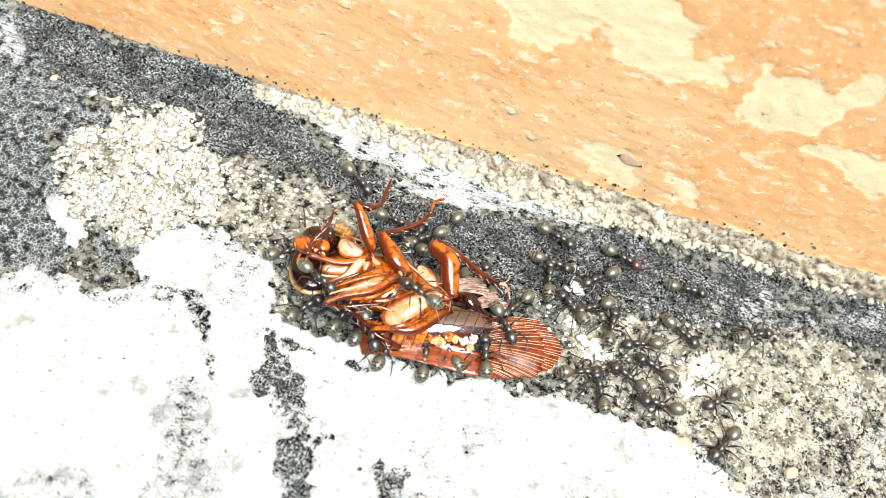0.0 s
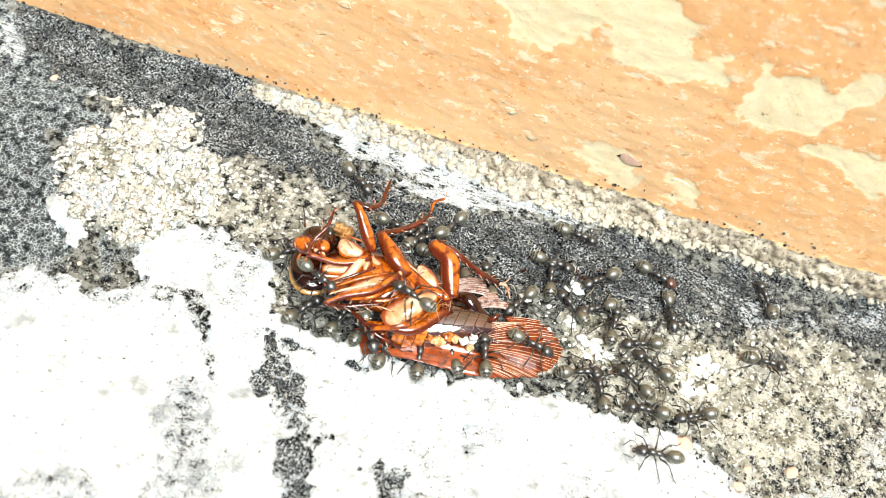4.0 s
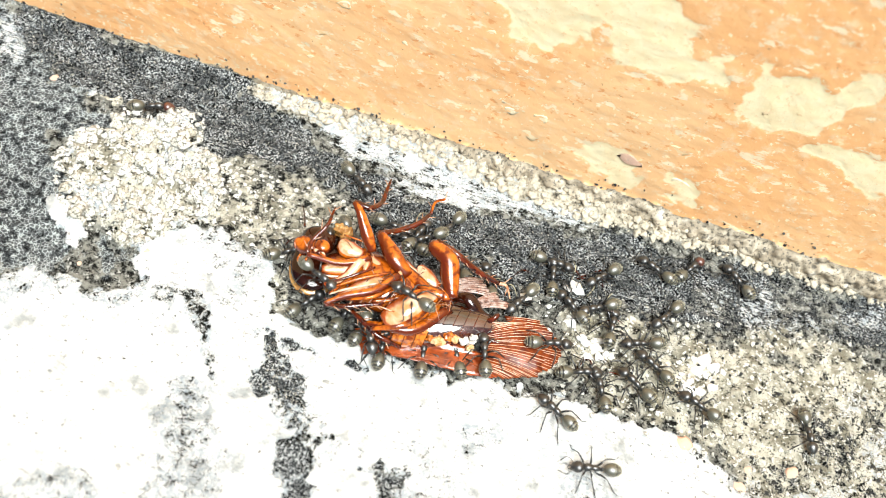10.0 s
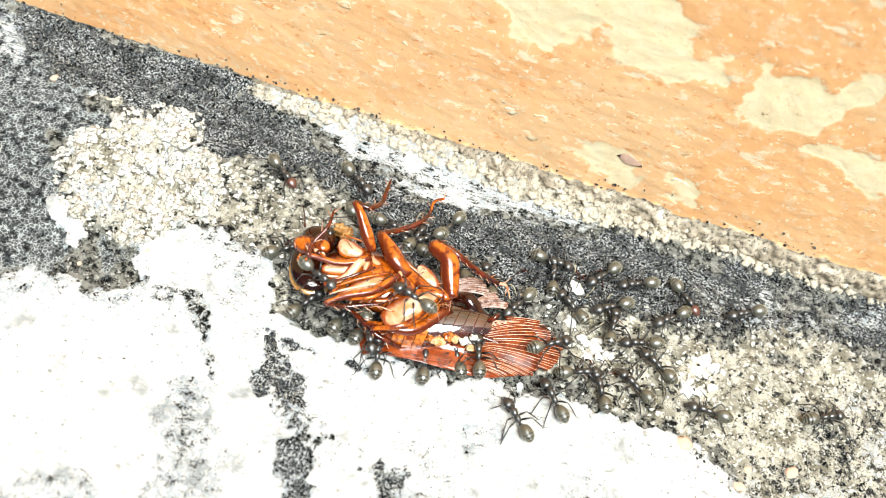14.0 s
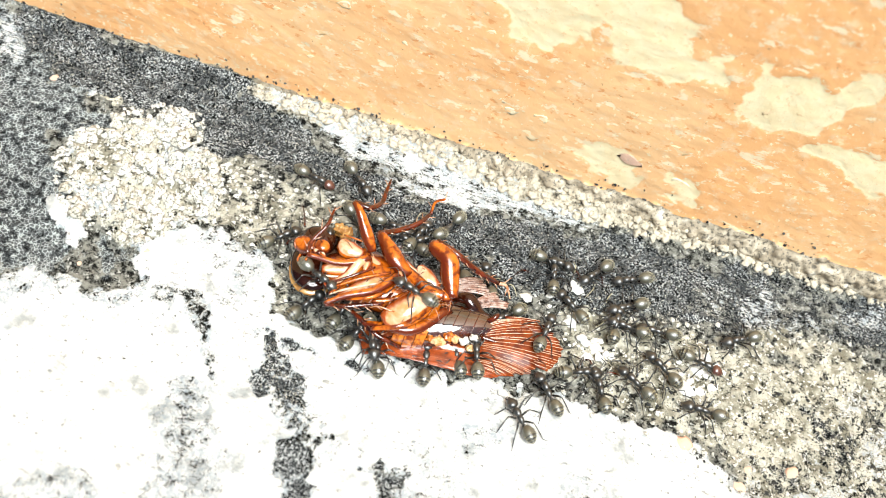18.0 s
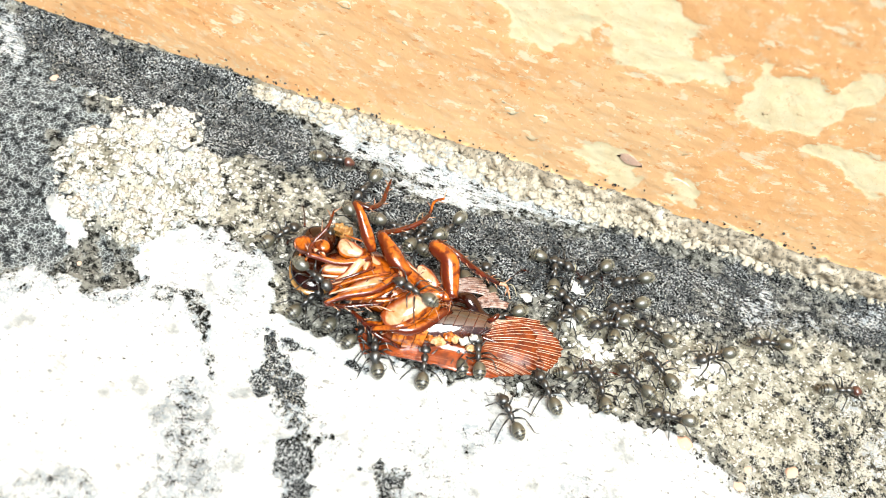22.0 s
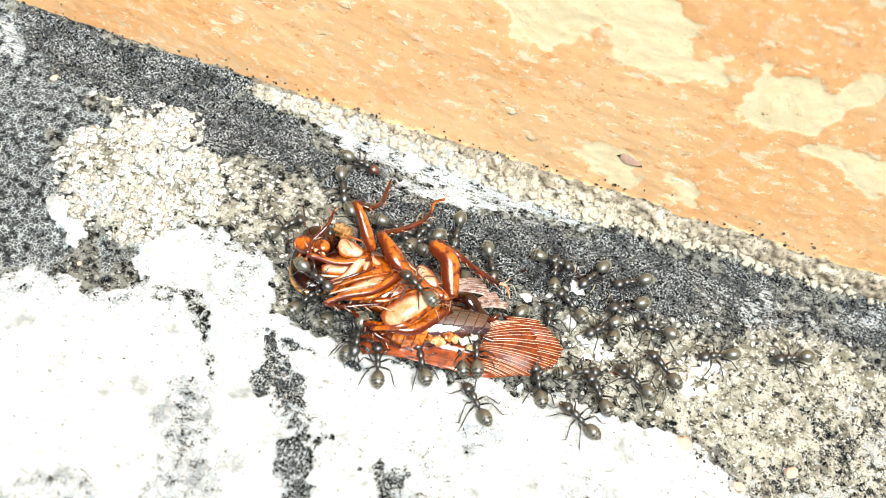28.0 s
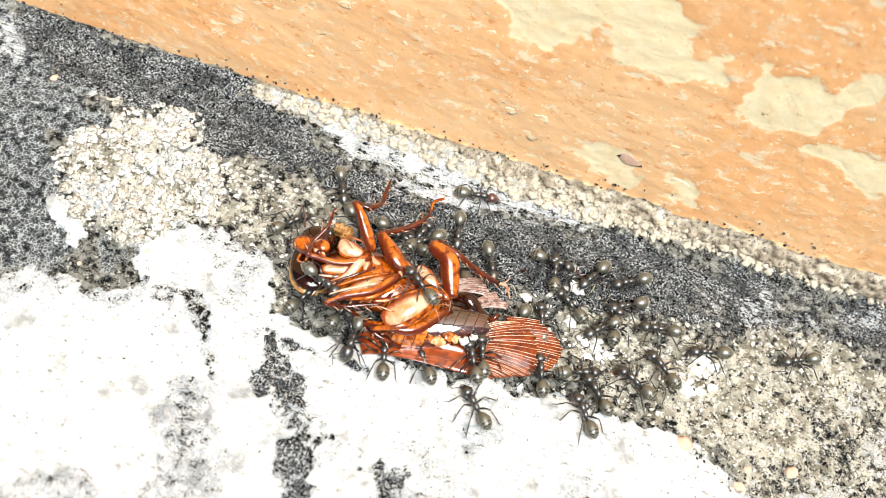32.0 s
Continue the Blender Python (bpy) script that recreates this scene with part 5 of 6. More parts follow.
def motions():
    walk(ants[0], [(0, spot(-13.49, -15.56, 0.18, 56)), (1, spot(-13.52, -15.80, 0.30, 56)), (3.5, spot(-13.54, -15.78, 0.29, 56)), (5.5, spot(-13.57, -15.43, 0.09, 57)), (6, spot(-13.49, -15.05, 0.08, 57)), (6.5, spot(-13.50, -15.05, 0.08, 57)), (7.5, spot(-13.50, -14.73, -0.03, 57)), (8.5, spot(-13.56, -14.92, -0.04, 57)), (11, spot(-13.56, -14.62, 0.03, 58)), (14, spot(-13.56, -14.70, 0.01, 59)), (14.5, spot(-13.52, -14.84, -0.04, 59)), (16.5, spot(-13.47, -14.77, -0.05, 60)), (17, spot(-13.53, -14.62, 0.01, 61)), (18, spot(-13.45, -14.87, -0.01, 61)), (20.5, spot(-13.46, -14.95, 0.03, 63)), (21, spot(-13.56, -14.72, 0.00, 63)), (23.5, spot(-13.65, -14.56, 0.06, 64)), (24, spot(-13.75, -14.30, 0.10, 64)), (27.5, spot(-13.92, -14.34, 0.05, 63)), (28, spot(-13.70, -14.33, 0.12, 63)), (31.5, spot(-13.81, -14.25, 0.07, 62)), (32, spot(-14.11, -14.04, -0.05, 62))])
    walk(ants[1], [(0, spot(-2.46, -17.59, 0.58, 80)), (2.5, spot(-2.54, -17.58, 0.58, 82)), (3, spot(-2.71, -17.79, 0.58, 82)), (3.5, spot(-2.68, -17.58, 0.58, 83)), (5.5, spot(-2.62, -17.22, 0.63, 85)), (6, spot(-2.70, -17.38, 0.61, 85)), (7.5, spot(-2.88, -17.25, 0.62, 89)), (8, spot(-3.00, -17.40, 0.60, 90)), (10, spot(-3.09, -17.38, 0.58, 95)), (10.5, spot(-3.16, -17.76, 0.59, 96)), (11.5, spot(-3.22, -17.93, 0.56, 99)), (12, spot(-3.19, -18.20, 0.60, 100)), (14.5, spot(-3.33, -18.65, 0.60, 104)), (16.5, spot(-3.31, -18.44, 0.61, 107)), (23, spot(-3.63, -18.67, 0.58, 117)), (24.5, spot(-3.53, -18.63, 0.58, 114)), (25, spot(-3.47, -18.38, 0.63, 113)), (25.5, spot(-3.43, -18.37, 0.63, 112)), (27.5, spot(-3.15, -19.40, 0.58, 109)), (28, spot(-2.92, -19.68, 0.59, 108)), (28.5, spot(-2.85, -19.80, 0.60, 107)), (29, spot(-2.53, -20.03, 0.59, 106)), (29.5, spot(-2.59, -20.06, 0.59, 105)), (30, spot(-2.46, -20.01, 0.59, 104)), (31, spot(-2.63, -19.11, 0.60, 104)), (31.5, spot(-2.67, -19.00, 0.59, 104)), (32, spot(-2.52, -18.50, 0.60, 104))])
    walk(ants[2], [(0, spot(2.21, -16.84, 0.27, 98)), (0.5, spot(2.10, -16.87, 0.30, 98)), (1, spot(1.94, -16.55, 0.38, 98)), (2, spot(1.60, -16.62, 0.37, 99)), (5.5, spot(1.50, -17.29, 0.40, 100)), (6, spot(1.72, -17.38, 0.44, 100)), (6.5, spot(2.01, -17.24, 0.33, 100)), (7, spot(1.82, -16.75, 0.43, 100)), (7.5, spot(1.71, -16.84, 0.42, 100)), (8, spot(1.85, -16.46, 0.33, 100)), (10, spot(1.83, -16.46, 0.33, 100)), (10.5, spot(1.89, -16.69, 0.44, 101)), (11, spot(2.07, -17.23, 0.31, 101)), (11.5, spot(2.20, -17.28, 0.34, 101)), (12.5, spot(2.19, -17.29, 0.35, 101)), (13, spot(2.25, -17.08, 0.21, 101)), (14.5, spot(2.25, -17.08, 0.21, 101)), (16.5, spot(2.22, -17.40, 0.42, 101)), (17, spot(2.28, -17.19, 0.26, 101)), (18.5, spot(2.41, -17.25, 0.29, 101)), (20, spot(2.04, -17.23, 0.32, 101)), (22, spot(2.34, -17.81, 0.42, 101)), (23, spot(2.44, -17.76, 0.44, 101)), (23.5, spot(2.34, -17.66, 0.45, 103)), (24, spot(2.00, -17.97, 0.46, 105)), (24.5, spot(2.14, -17.86, 0.45, 107)), (25.5, spot(2.09, -17.86, 0.46, 110)), (27.5, spot(1.89, -17.45, 0.47, 118)), (28.5, spot(2.05, -17.45, 0.45, 122)), (29, spot(2.24, -16.87, 0.27, 124)), (29.5, spot(2.25, -16.77, 0.28, 126)), (31, spot(2.48, -16.79, 0.35, 127)), (31.5, spot(2.38, -16.79, 0.29, 127)), (32, spot(2.14, -17.17, 0.23, 127))])
    walk(ants[3], [(0, spot(20.81, 2.94, 0.31, -137)), (6.5, spot(20.98, 2.71, 0.34, -133)), (7, spot(20.96, 2.80, 0.29, -132)), (7.5, spot(21.11, 3.16, 0.42, -132)), (8.5, spot(21.12, 3.31, 0.40, -131)), (13.5, spot(21.20, 3.36, 0.36, -128)), (14.5, spot(21.05, 3.54, 0.39, -127)), (16.5, spot(20.13, 3.42, 0.29, -126)), (21.5, spot(20.21, 3.37, 0.30, -124)), (24, spot(19.92, 3.25, 0.34, -122)), (25.5, spot(19.81, 3.36, 0.33, -122)), (27.5, spot(19.90, 2.87, 0.40, -121)), (32, spot(19.94, 2.84, 0.41, -120))])
    walk(ants[4], [(0, spot(14.37, 2.78, 0.38, -2)), (2.5, spot(14.37, 2.78, 0.38, -2)), (5.5, spot(14.63, 2.79, 0.45, -2)), (6.5, spot(14.69, 2.54, 0.40, -2)), (8, spot(14.69, 2.54, 0.40, -2)), (9, spot(14.48, 2.86, 0.40, -2)), (10.5, spot(14.48, 2.86, 0.40, -2)), (11, spot(14.45, 2.99, 0.42, -2)), (12, spot(14.48, 2.86, 0.40, -2)), (13.5, spot(14.48, 2.86, 0.40, -2)), (14, spot(14.45, 2.99, 0.42, -2)), (32, spot(14.45, 2.99, 0.42, -2))])
    walk(ants[5], [(0, spot(27.01, -9.98, 0.29, 160)), (1, spot(27.04, -9.92, 0.28, 159)), (2, spot(27.63, -10.21, 0.21, 157)), (3.5, spot(27.69, -10.23, 0.23, 154)), (6, spot(28.13, -10.51, 0.29, 149)), (13.5, spot(28.01, -10.70, 0.29, 150)), (14, spot(28.01, -10.86, 0.26, 150)), (16.5, spot(28.00, -10.43, 0.29, 151)), (18.5, spot(27.99, -10.44, 0.29, 151)), (20.5, spot(27.96, -10.20, 0.30, 151)), (32, spot(27.95, -10.36, 0.28, 153))])
    walk(ants[6], [(0, spot(-13.71, 5.39, 0.28, -33)), (17.5, spot(-13.75, 5.33, 0.32, -35)), (19, spot(-12.81, 5.49, 0.16, -72)), (21, spot(-12.43, 4.83, 0.12, -107)), (25.5, spot(-12.36, 4.87, 0.08, -107)), (27.5, spot(-15.27, 3.57, 0.15, -65)), (32, spot(-15.34, 3.51, 0.14, -65))])
    walk(ants[7], [(0, spot(31.60, -12.29, 0.32, -176)), (3, spot(30.91, -12.90, 0.33, -174)), (4.5, spot(28.92, -14.47, 0.57, -173)), (5.5, spot(26.80, -16.00, 0.68, -180)), (6, spot(26.80, -16.00, 0.68, -180)), (6.5, spot(25.91, -16.70, 0.66, -162)), (7, spot(23.87, -17.53, 0.68, -166)), (7.5, spot(22.80, -19.00, 0.67, -180)), (8, spot(20.80, -19.00, 0.68, -180)), (8.5, spot(19.87, -18.47, 0.70, -194)), (9, spot(20.03, -18.02, 0.68, -207)), (9.5, spot(19.17, -17.78, 0.65, -214)), (10, spot(19.03, -18.02, 0.66, -207)), (10.5, spot(19.03, -18.02, 0.66, -207)), (11, spot(18.17, -17.78, 0.60, -214)), (11.5, spot(17.91, -17.30, 0.60, -198)), (12, spot(18.03, -17.02, 0.61, -207)), (12.5, spot(19.02, -16.03, 0.57, -243)), (13, spot(18.78, -16.17, 0.60, -236)), (14.5, spot(18.35, -16.58, 0.59, -228)), (16.5, spot(18.07, -16.06, 0.59, -229)), (17, spot(17.85, -16.01, 0.58, -229)), (19, spot(17.53, -15.87, 0.55, -230)), (21, spot(17.53, -15.75, 0.55, -231)), (22.5, spot(17.32, -15.71, 0.55, -231)), (23, spot(17.20, -15.62, 0.54, -231)), (24.5, spot(17.33, -15.40, 0.49, -236)), (25.5, spot(17.24, -14.93, 0.18, -239)), (27.5, spot(16.35, -14.73, 0.09, -245)), (28, spot(16.24, -15.01, 0.26, -247)), (29, spot(16.35, -14.97, 0.16, -250)), (30, spot(16.27, -14.52, 0.14, -253)), (30.5, spot(16.25, -13.83, 0.23, -253)), (31.5, spot(16.27, -13.47, 0.21, -253)), (32, spot(16.27, -13.47, 0.21, -253))])
    walk(ants[8], [(0, spot(-0.38, 2.87, 0.20, -115)), (2, spot(0.10, 2.88, 0.14, -115)), (3.5, spot(0.07, 2.99, 0.19, -115)), (8.5, spot(0.01, 2.85, 0.19, -114)), (10.5, spot(-0.20, 2.78, 0.19, -114)), (22, spot(-0.07, 2.80, 0.19, -113)), (30, spot(1.21, 2.65, 0.14, -80)), (32, spot(1.17, 2.76, 0.13, -80))])
    walk(ants[9], [(0, spot(23.55, 7.67, -0.03, -13)), (0.5, spot(23.91, 7.62, 0.04, -13)), (1, spot(24.22, 7.87, 0.12, -14)), (1.5, spot(24.21, 7.85, 0.12, -14)), (2, spot(25.96, 8.06, 0.10, -15)), (2.5, spot(26.72, 7.47, -0.01, -16)), (3, spot(27.38, 6.59, 0.11, -16)), (3.5, spot(28.05, 6.27, 0.22, -17)), (5.5, spot(29.78, 7.83, 0.21, -10)), (6, spot(30.51, 7.82, 0.26, -8)), (7.5, spot(33.84, 8.95, 0.25, 36)), (9, spot(33.08, 9.56, 0.30, 68)), (11, spot(32.75, 8.91, 0.27, 30)), (12, spot(32.41, 7.70, 0.23, -8)), (13, spot(31.56, 6.44, 0.15, -45)), (14.5, spot(33.56, 3.44, 0.20, -45)), (16.5, spot(34.76, -0.32, 0.17, -37)), (17, spot(36.56, -1.56, 0.20, -45)), (18, spot(36.16, -4.43, 0.12, -11)), (19, spot(39.13, -6.53, 0.03, -14)), (19.5, spot(40.16, -6.43, 0.30, -11)), (20, spot(44.20, -6.00, 0.05, 0)), (20.5, spot(46.17, -5.64, 0.11, 9)), (21, spot(49.89, -2.87, -0.04, 31)), (22, spot(55.09, -1.30, 0.10, 18)), (23, spot(62.04, -0.18, 0.17, 22)), (24, spot(70.09, 2.70, -0.01, 18)), (32, spot(72.09, 2.70, 0.22, 18))])
    walk(ants[10], [(0, spot(20.92, -1.74, 0.26, -144)), (2, spot(21.25, -1.61, 0.29, -144)), (3, spot(21.42, -1.76, 0.28, -145)), (5.5, spot(20.76, -1.99, 0.29, -145)), (6, spot(20.65, -2.21, 0.29, -145)), (7.5, spot(20.93, -1.81, 0.26, -145)), (8, spot(21.26, -1.69, 0.28, -145)), (11, spot(21.62, -1.64, 0.29, -146)), (12, spot(22.13, -1.34, 0.33, -146)), (13.5, spot(22.47, -0.99, 0.14, -146)), (14, spot(23.17, -0.81, 0.30, -146)), (14.2, spot(23.17, -0.81, 0.30, -146)), (16.5, spot(24.58, -0.14, 0.36, -146)), (17, spot(24.84, -0.33, 0.25, -146)), (18, spot(25.14, -0.08, 0.34, -146)), (19, spot(25.22, 0.08, 0.36, -147)), (25.5, spot(25.10, 0.07, 0.36, -147)), (29, spot(25.19, 0.13, 0.35, -148)), (30, spot(24.98, 0.07, 0.36, -148)), (32, spot(25.08, 0.11, 0.37, -148))])
    walk(ants[11], [(0, spot(32.97, -0.98, 0.22, -27)), (1, spot(37.13, -1.53, 0.21, -14)), (2, spot(41.20, -1.00, 0.12, 0)), (3, spot(44.20, -1.00, 0.22, 0)), (3.5, spot(44.20, -1.00, 0.22, 0)), (5.5, spot(48.13, -1.47, 0.17, 14)), (6, spot(49.13, -0.47, 0.12, 14)), (7, spot(49.13, -0.47, 0.12, 14)), (8, spot(49.13, -0.53, 0.11, -14)), (9, spot(48.83, -3.22, 0.12, -34)), (9.5, spot(49.70, -7.09, 0.35, -72)), (10, spot(50.70, -9.09, 0.20, -72)), (11, spot(51.83, -9.22, 0.14, -34)), (12, spot(51.20, -9.00, 0.20, 0)), (13, spot(50.97, -8.02, 0.27, 27)), (14, spot(52.97, -6.02, 0.07, 27)), (16.5, spot(62.04, -2.18, 0.12, 22)), (17.5, spot(68.56, 2.56, 0.18, 45)), (19, spot(68.43, 9.16, 0.24, 79)), (19.5, spot(61.15, 8.31, 0.27, 136)), (20, spot(53.87, 7.47, 0.08, 194)), (21, spot(44.80, 3.00, 0.05, 180)), (23, spot(46.03, 2.02, 0.15, 207)), (25, spot(48.87, 1.47, 0.12, 194)), (27, spot(48.03, 1.02, 0.12, 207)), (32, spot(49.03, 1.02, 0.12, 207))])
    walk(ants[12], [(0, spot(10.19, -9.86, 2.30, -50)), (3, spot(13.32, -11.49, 2.28, -20)), (6, spot(15.28, -10.47, 2.27, 7)), (9, spot(16.12, -10.24, 2.25, 16)), (13, spot(16.49, -10.59, 2.23, 28)), (16, spot(15.88, -9.18, 2.22, 55)), (19, spot(15.21, -8.40, 2.20, 87)), (23, spot(17.32, -4.87, 0.10, 59)), (28, spot(15.67, -5.86, 0.07, 95)), (30, spot(14.80, -6.14, 0.17, 105)), (32, spot(14.78, -6.27, 0.18, 105))])
    walk(ants[13], [(0, spot(23.75, -3.48, 0.22, 90)), (3.5, spot(23.95, -3.26, 0.30, 90)), (6.5, spot(23.97, -3.39, 0.24, 90)), (7, spot(23.89, -3.54, 0.15, 90)), (7.5, spot(23.97, -3.39, 0.24, 90)), (8, spot(23.89, -3.54, 0.15, 90)), (10.5, spot(23.77, -3.61, 0.19, 90)), (11, spot(23.78, -3.75, 0.12, 90)), (11.5, spot(23.89, -3.54, 0.15, 90)), (14, spot(23.87, -3.41, 0.18, 90)), (14.5, spot(24.07, -3.36, 0.30, 90)), (17.5, spot(24.11, -2.98, 0.27, 90)), (18.5, spot(24.31, -2.95, 0.23, 90)), (24.5, spot(24.21, -2.97, 0.25, 90)), (25, spot(23.93, -3.13, 0.35, 90)), (27.5, spot(24.24, -3.07, 0.26, 90)), (29, spot(24.24, -3.07, 0.26, 90)), (30, spot(23.85, -3.29, 0.26, 90)), (32, spot(24.26, -3.18, 0.31, 90))])
    walk(ants[14], [(0, spot(30.12, -7.43, 0.35, 164)), (2, spot(29.78, -7.23, 0.35, 161)), (3, spot(29.81, -7.29, 0.34, 160)), (5.5, spot(29.76, -7.05, 0.30, 155)), (7, spot(30.08, -7.23, 0.31, 153)), (7.5, spot(29.94, -7.32, 0.35, 153)), (12, spot(29.99, -7.23, 0.34, 150)), (13, spot(30.34, -6.91, 0.17, 150)), (14.5, spot(30.36, -6.88, 0.16, 149)), (16.5, spot(30.73, -6.84, 0.16, 148)), (17, spot(30.80, -7.16, 0.34, 147)), (18, spot(31.08, -7.12, 0.29, 147)), (18.5, spot(31.09, -7.11, 0.29, 147)), (19, spot(30.75, -7.40, 0.32, 146)), (25.5, spot(30.95, -7.36, 0.35, 143)), (27.5, spot(31.21, -7.21, 0.29, 142)), (28, spot(31.21, -7.08, 0.29, 142)), (29, spot(31.11, -7.25, 0.30, 142)), (32, spot(31.11, -7.11, 0.29, 141))])
    walk(ants[15], [(0, spot(21.15, -11.49, 0.15, 22)), (32, spot(21.00, -11.59, 0.07, 22))])
    walk(ants[16], [(0, spot(23.85, -12.96, 0.13, 114)), (10, spot(23.90, -12.82, 0.11, 115)), (13, spot(23.77, -12.88, 0.16, 116)), (14, spot(23.88, -12.83, 0.12, 116)), (14.5, spot(23.77, -12.88, 0.16, 116)), (18.5, spot(23.90, -12.94, 0.11, 116)), (19, spot(23.78, -13.00, 0.16, 116)), (20.5, spot(23.99, -12.90, 0.16, 116)), (22.5, spot(23.99, -12.90, 0.16, 116)), (25.5, spot(23.81, -13.11, 0.13, 122)), (27.5, spot(23.68, -13.48, 0.25, 127)), (32, spot(23.51, -13.63, 0.31, 133))])
    walk(ants[17], [(0, spot(39.23, -8.65, -0.01, -138)), (0.5, spot(39.18, -8.59, 0.02, -139)), (1, spot(38.45, -8.40, 0.13, -141)), (1.1, spot(38.44, -8.39, 0.13, -141)), (3.5, spot(36.54, -11.73, 0.17, -150)), (6, spot(35.42, -12.60, 0.25, -158)), (9, spot(35.94, -10.50, 0.22, -202)), (13, spot(37.63, -10.88, 0.17, -179)), (19, spot(36.74, -11.13, 0.18, -178)), (21, spot(34.52, -12.65, 0.25, -175)), (23, spot(31.67, -14.34, 0.55, -173)), (25, spot(27.04, -16.67, 0.67, -185)), (27, spot(23.43, -17.55, 0.66, -199)), (27.5, spot(22.66, -17.66, 0.68, -203)), (28, spot(21.98, -18.09, 0.69, -209)), (29, spot(22.27, -17.56, 0.69, -223)), (30, spot(22.67, -17.34, 0.67, -235)), (30.5, spot(22.53, -17.15, 0.66, -235)), (32, spot(22.41, -17.07, 0.67, -235))])
    walk(ants[18], [(0, spot(-6.13, -15.33, 0.32, 81)), (10, spot(-6.08, -15.33, 0.30, 80)), (12, spot(-6.05, -15.09, 0.32, 80)), (14.5, spot(-5.95, -15.12, 0.30, 77)), (17, spot(-6.38, -16.41, 0.50, 73)), (18, spot(-6.50, -16.54, 0.51, 71)), (21.5, spot(-6.20, -16.56, 0.54, 65)), (22, spot(-6.05, -16.26, 0.48, 65)), (23, spot(-5.90, -16.24, 0.46, 63)), (24.5, spot(-6.09, -16.06, 0.33, 71)), (25, spot(-6.27, -16.46, 0.53, 74)), (25.5, spot(-6.42, -16.57, 0.54, 76)), (28, spot(-6.65, -17.73, 0.61, 86)), (30, spot(-6.90, -17.72, 0.61, 93)), (32, spot(-6.90, -17.72, 0.61, 93))])
    walk(ants[19], [(0, spot(-8.89, -14.70, 0.14, 76)), (1, spot(-8.99, -14.70, 0.12, 76)), (2, spot(-9.10, -15.04, 0.05, 76)), (3, spot(-9.28, -14.85, 0.03, 76)), (3.5, spot(-9.18, -15.13, 0.02, 76)), (6, spot(-8.82, -14.55, 0.17, 76)), (8.5, spot(-8.62, -14.52, 0.16, 76)), (9, spot(-8.67, -14.35, 0.15, 76)), (10, spot(-8.67, -14.35, 0.15, 76)), (10.5, spot(-8.62, -14.52, 0.16, 76)), (12.5, spot(-8.52, -14.49, 0.14, 76)), (13, spot(-8.67, -14.35, 0.15, 76)), (14.5, spot(-8.78, -14.68, 0.17, 76)), (17.5, spot(-8.98, -14.10, 0.23, 76)), (19, spot(-9.28, -14.18, 0.18, 76)), (19.5, spot(-9.20, -14.40, 0.17, 76)), (21.5, spot(-9.53, -14.43, 0.18, 76)), (22, spot(-9.45, -14.65, 0.10, 76)), (22.5, spot(-9.45, -14.65, 0.10, 76)), (23.5, spot(-9.77, -14.39, 0.22, 76)), (25.5, spot(-9.67, -14.37, 0.22, 76)), (28, spot(-9.94, -14.24, 0.21, 76)), (29, spot(-9.84, -14.22, 0.23, 76)), (30, spot(-9.42, -14.13, 0.18, 76)), (32, spot(-9.19, -14.15, 0.22, 76))])
    walk(ants[20], [(0, spot(-7.13, 1.20, -0.03, -5)), (1.5, spot(-6.80, 0.53, 0.09, -5)), (2.5, spot(-6.66, 0.46, 0.20, -5)), (3, spot(-6.85, 0.70, 0.03, -5)), (3.5, spot(-6.70, 0.59, 0.07, -5)), (5.5, spot(-6.72, 0.29, 0.21, -5)), (10.5, spot(-6.93, 0.18, 0.20, -5)), (22, spot(-7.03, 0.13, 0.24, -5)), (29, spot(-6.62, 0.06, 0.24, -5)), (31, spot(-6.49, -0.31, 0.24, -5)), (32, spot(-6.49, -0.31, 0.24, -5))])
    walk(ants[21], [(0, spot(-18.26, -8.74, 0.10, 36)), (9, spot(-18.13, -8.69, 0.07, 35)), (13, spot(-18.38, -8.50, -0.05, 35)), (14, spot(-18.51, -8.34, -0.01, 37)), (16.5, spot(-19.13, -7.32, -0.01, 44)), (17, spot(-19.71, -7.07, 0.18, 45)), (17.5, spot(-19.70, -7.15, 0.18, 46)), (18, spot(-19.77, -7.01, 0.17, 47)), (18.5, spot(-20.30, -7.20, 0.12, 49)), (19, spot(-19.84, -6.95, 0.15, 50)), (22.5, spot(-19.97, -6.72, 0.13, 56)), (23.5, spot(-19.90, -6.34, 0.11, 57)), (24, spot(-19.99, -5.76, 0.16, 56)), (24.5, spot(-19.97, -5.77, 0.15, 56)), (25, spot(-19.89, -5.36, 0.08, 55)), (28.5, spot(-19.69, -5.06, 0.01, 51)), (29, spot(-19.52, -4.61, 0.06, 51)), (29.5, spot(-19.46, -4.38, 0.04, 50)), (32, spot(-19.45, -4.39, 0.05, 49))])
    walk(ants[22], [(0, spot(-12.91, -13.24, 4.00, -23)), (13, spot(-12.96, -12.90, 4.00, -23)), (19, spot(-12.90, -13.04, 4.00, -23)), (23, spot(-13.63, -13.17, 4.00, -23)), (28, spot(-13.33, -13.21, 4.00, -23)), (32, spot(-12.30, -13.48, 4.00, -23))])
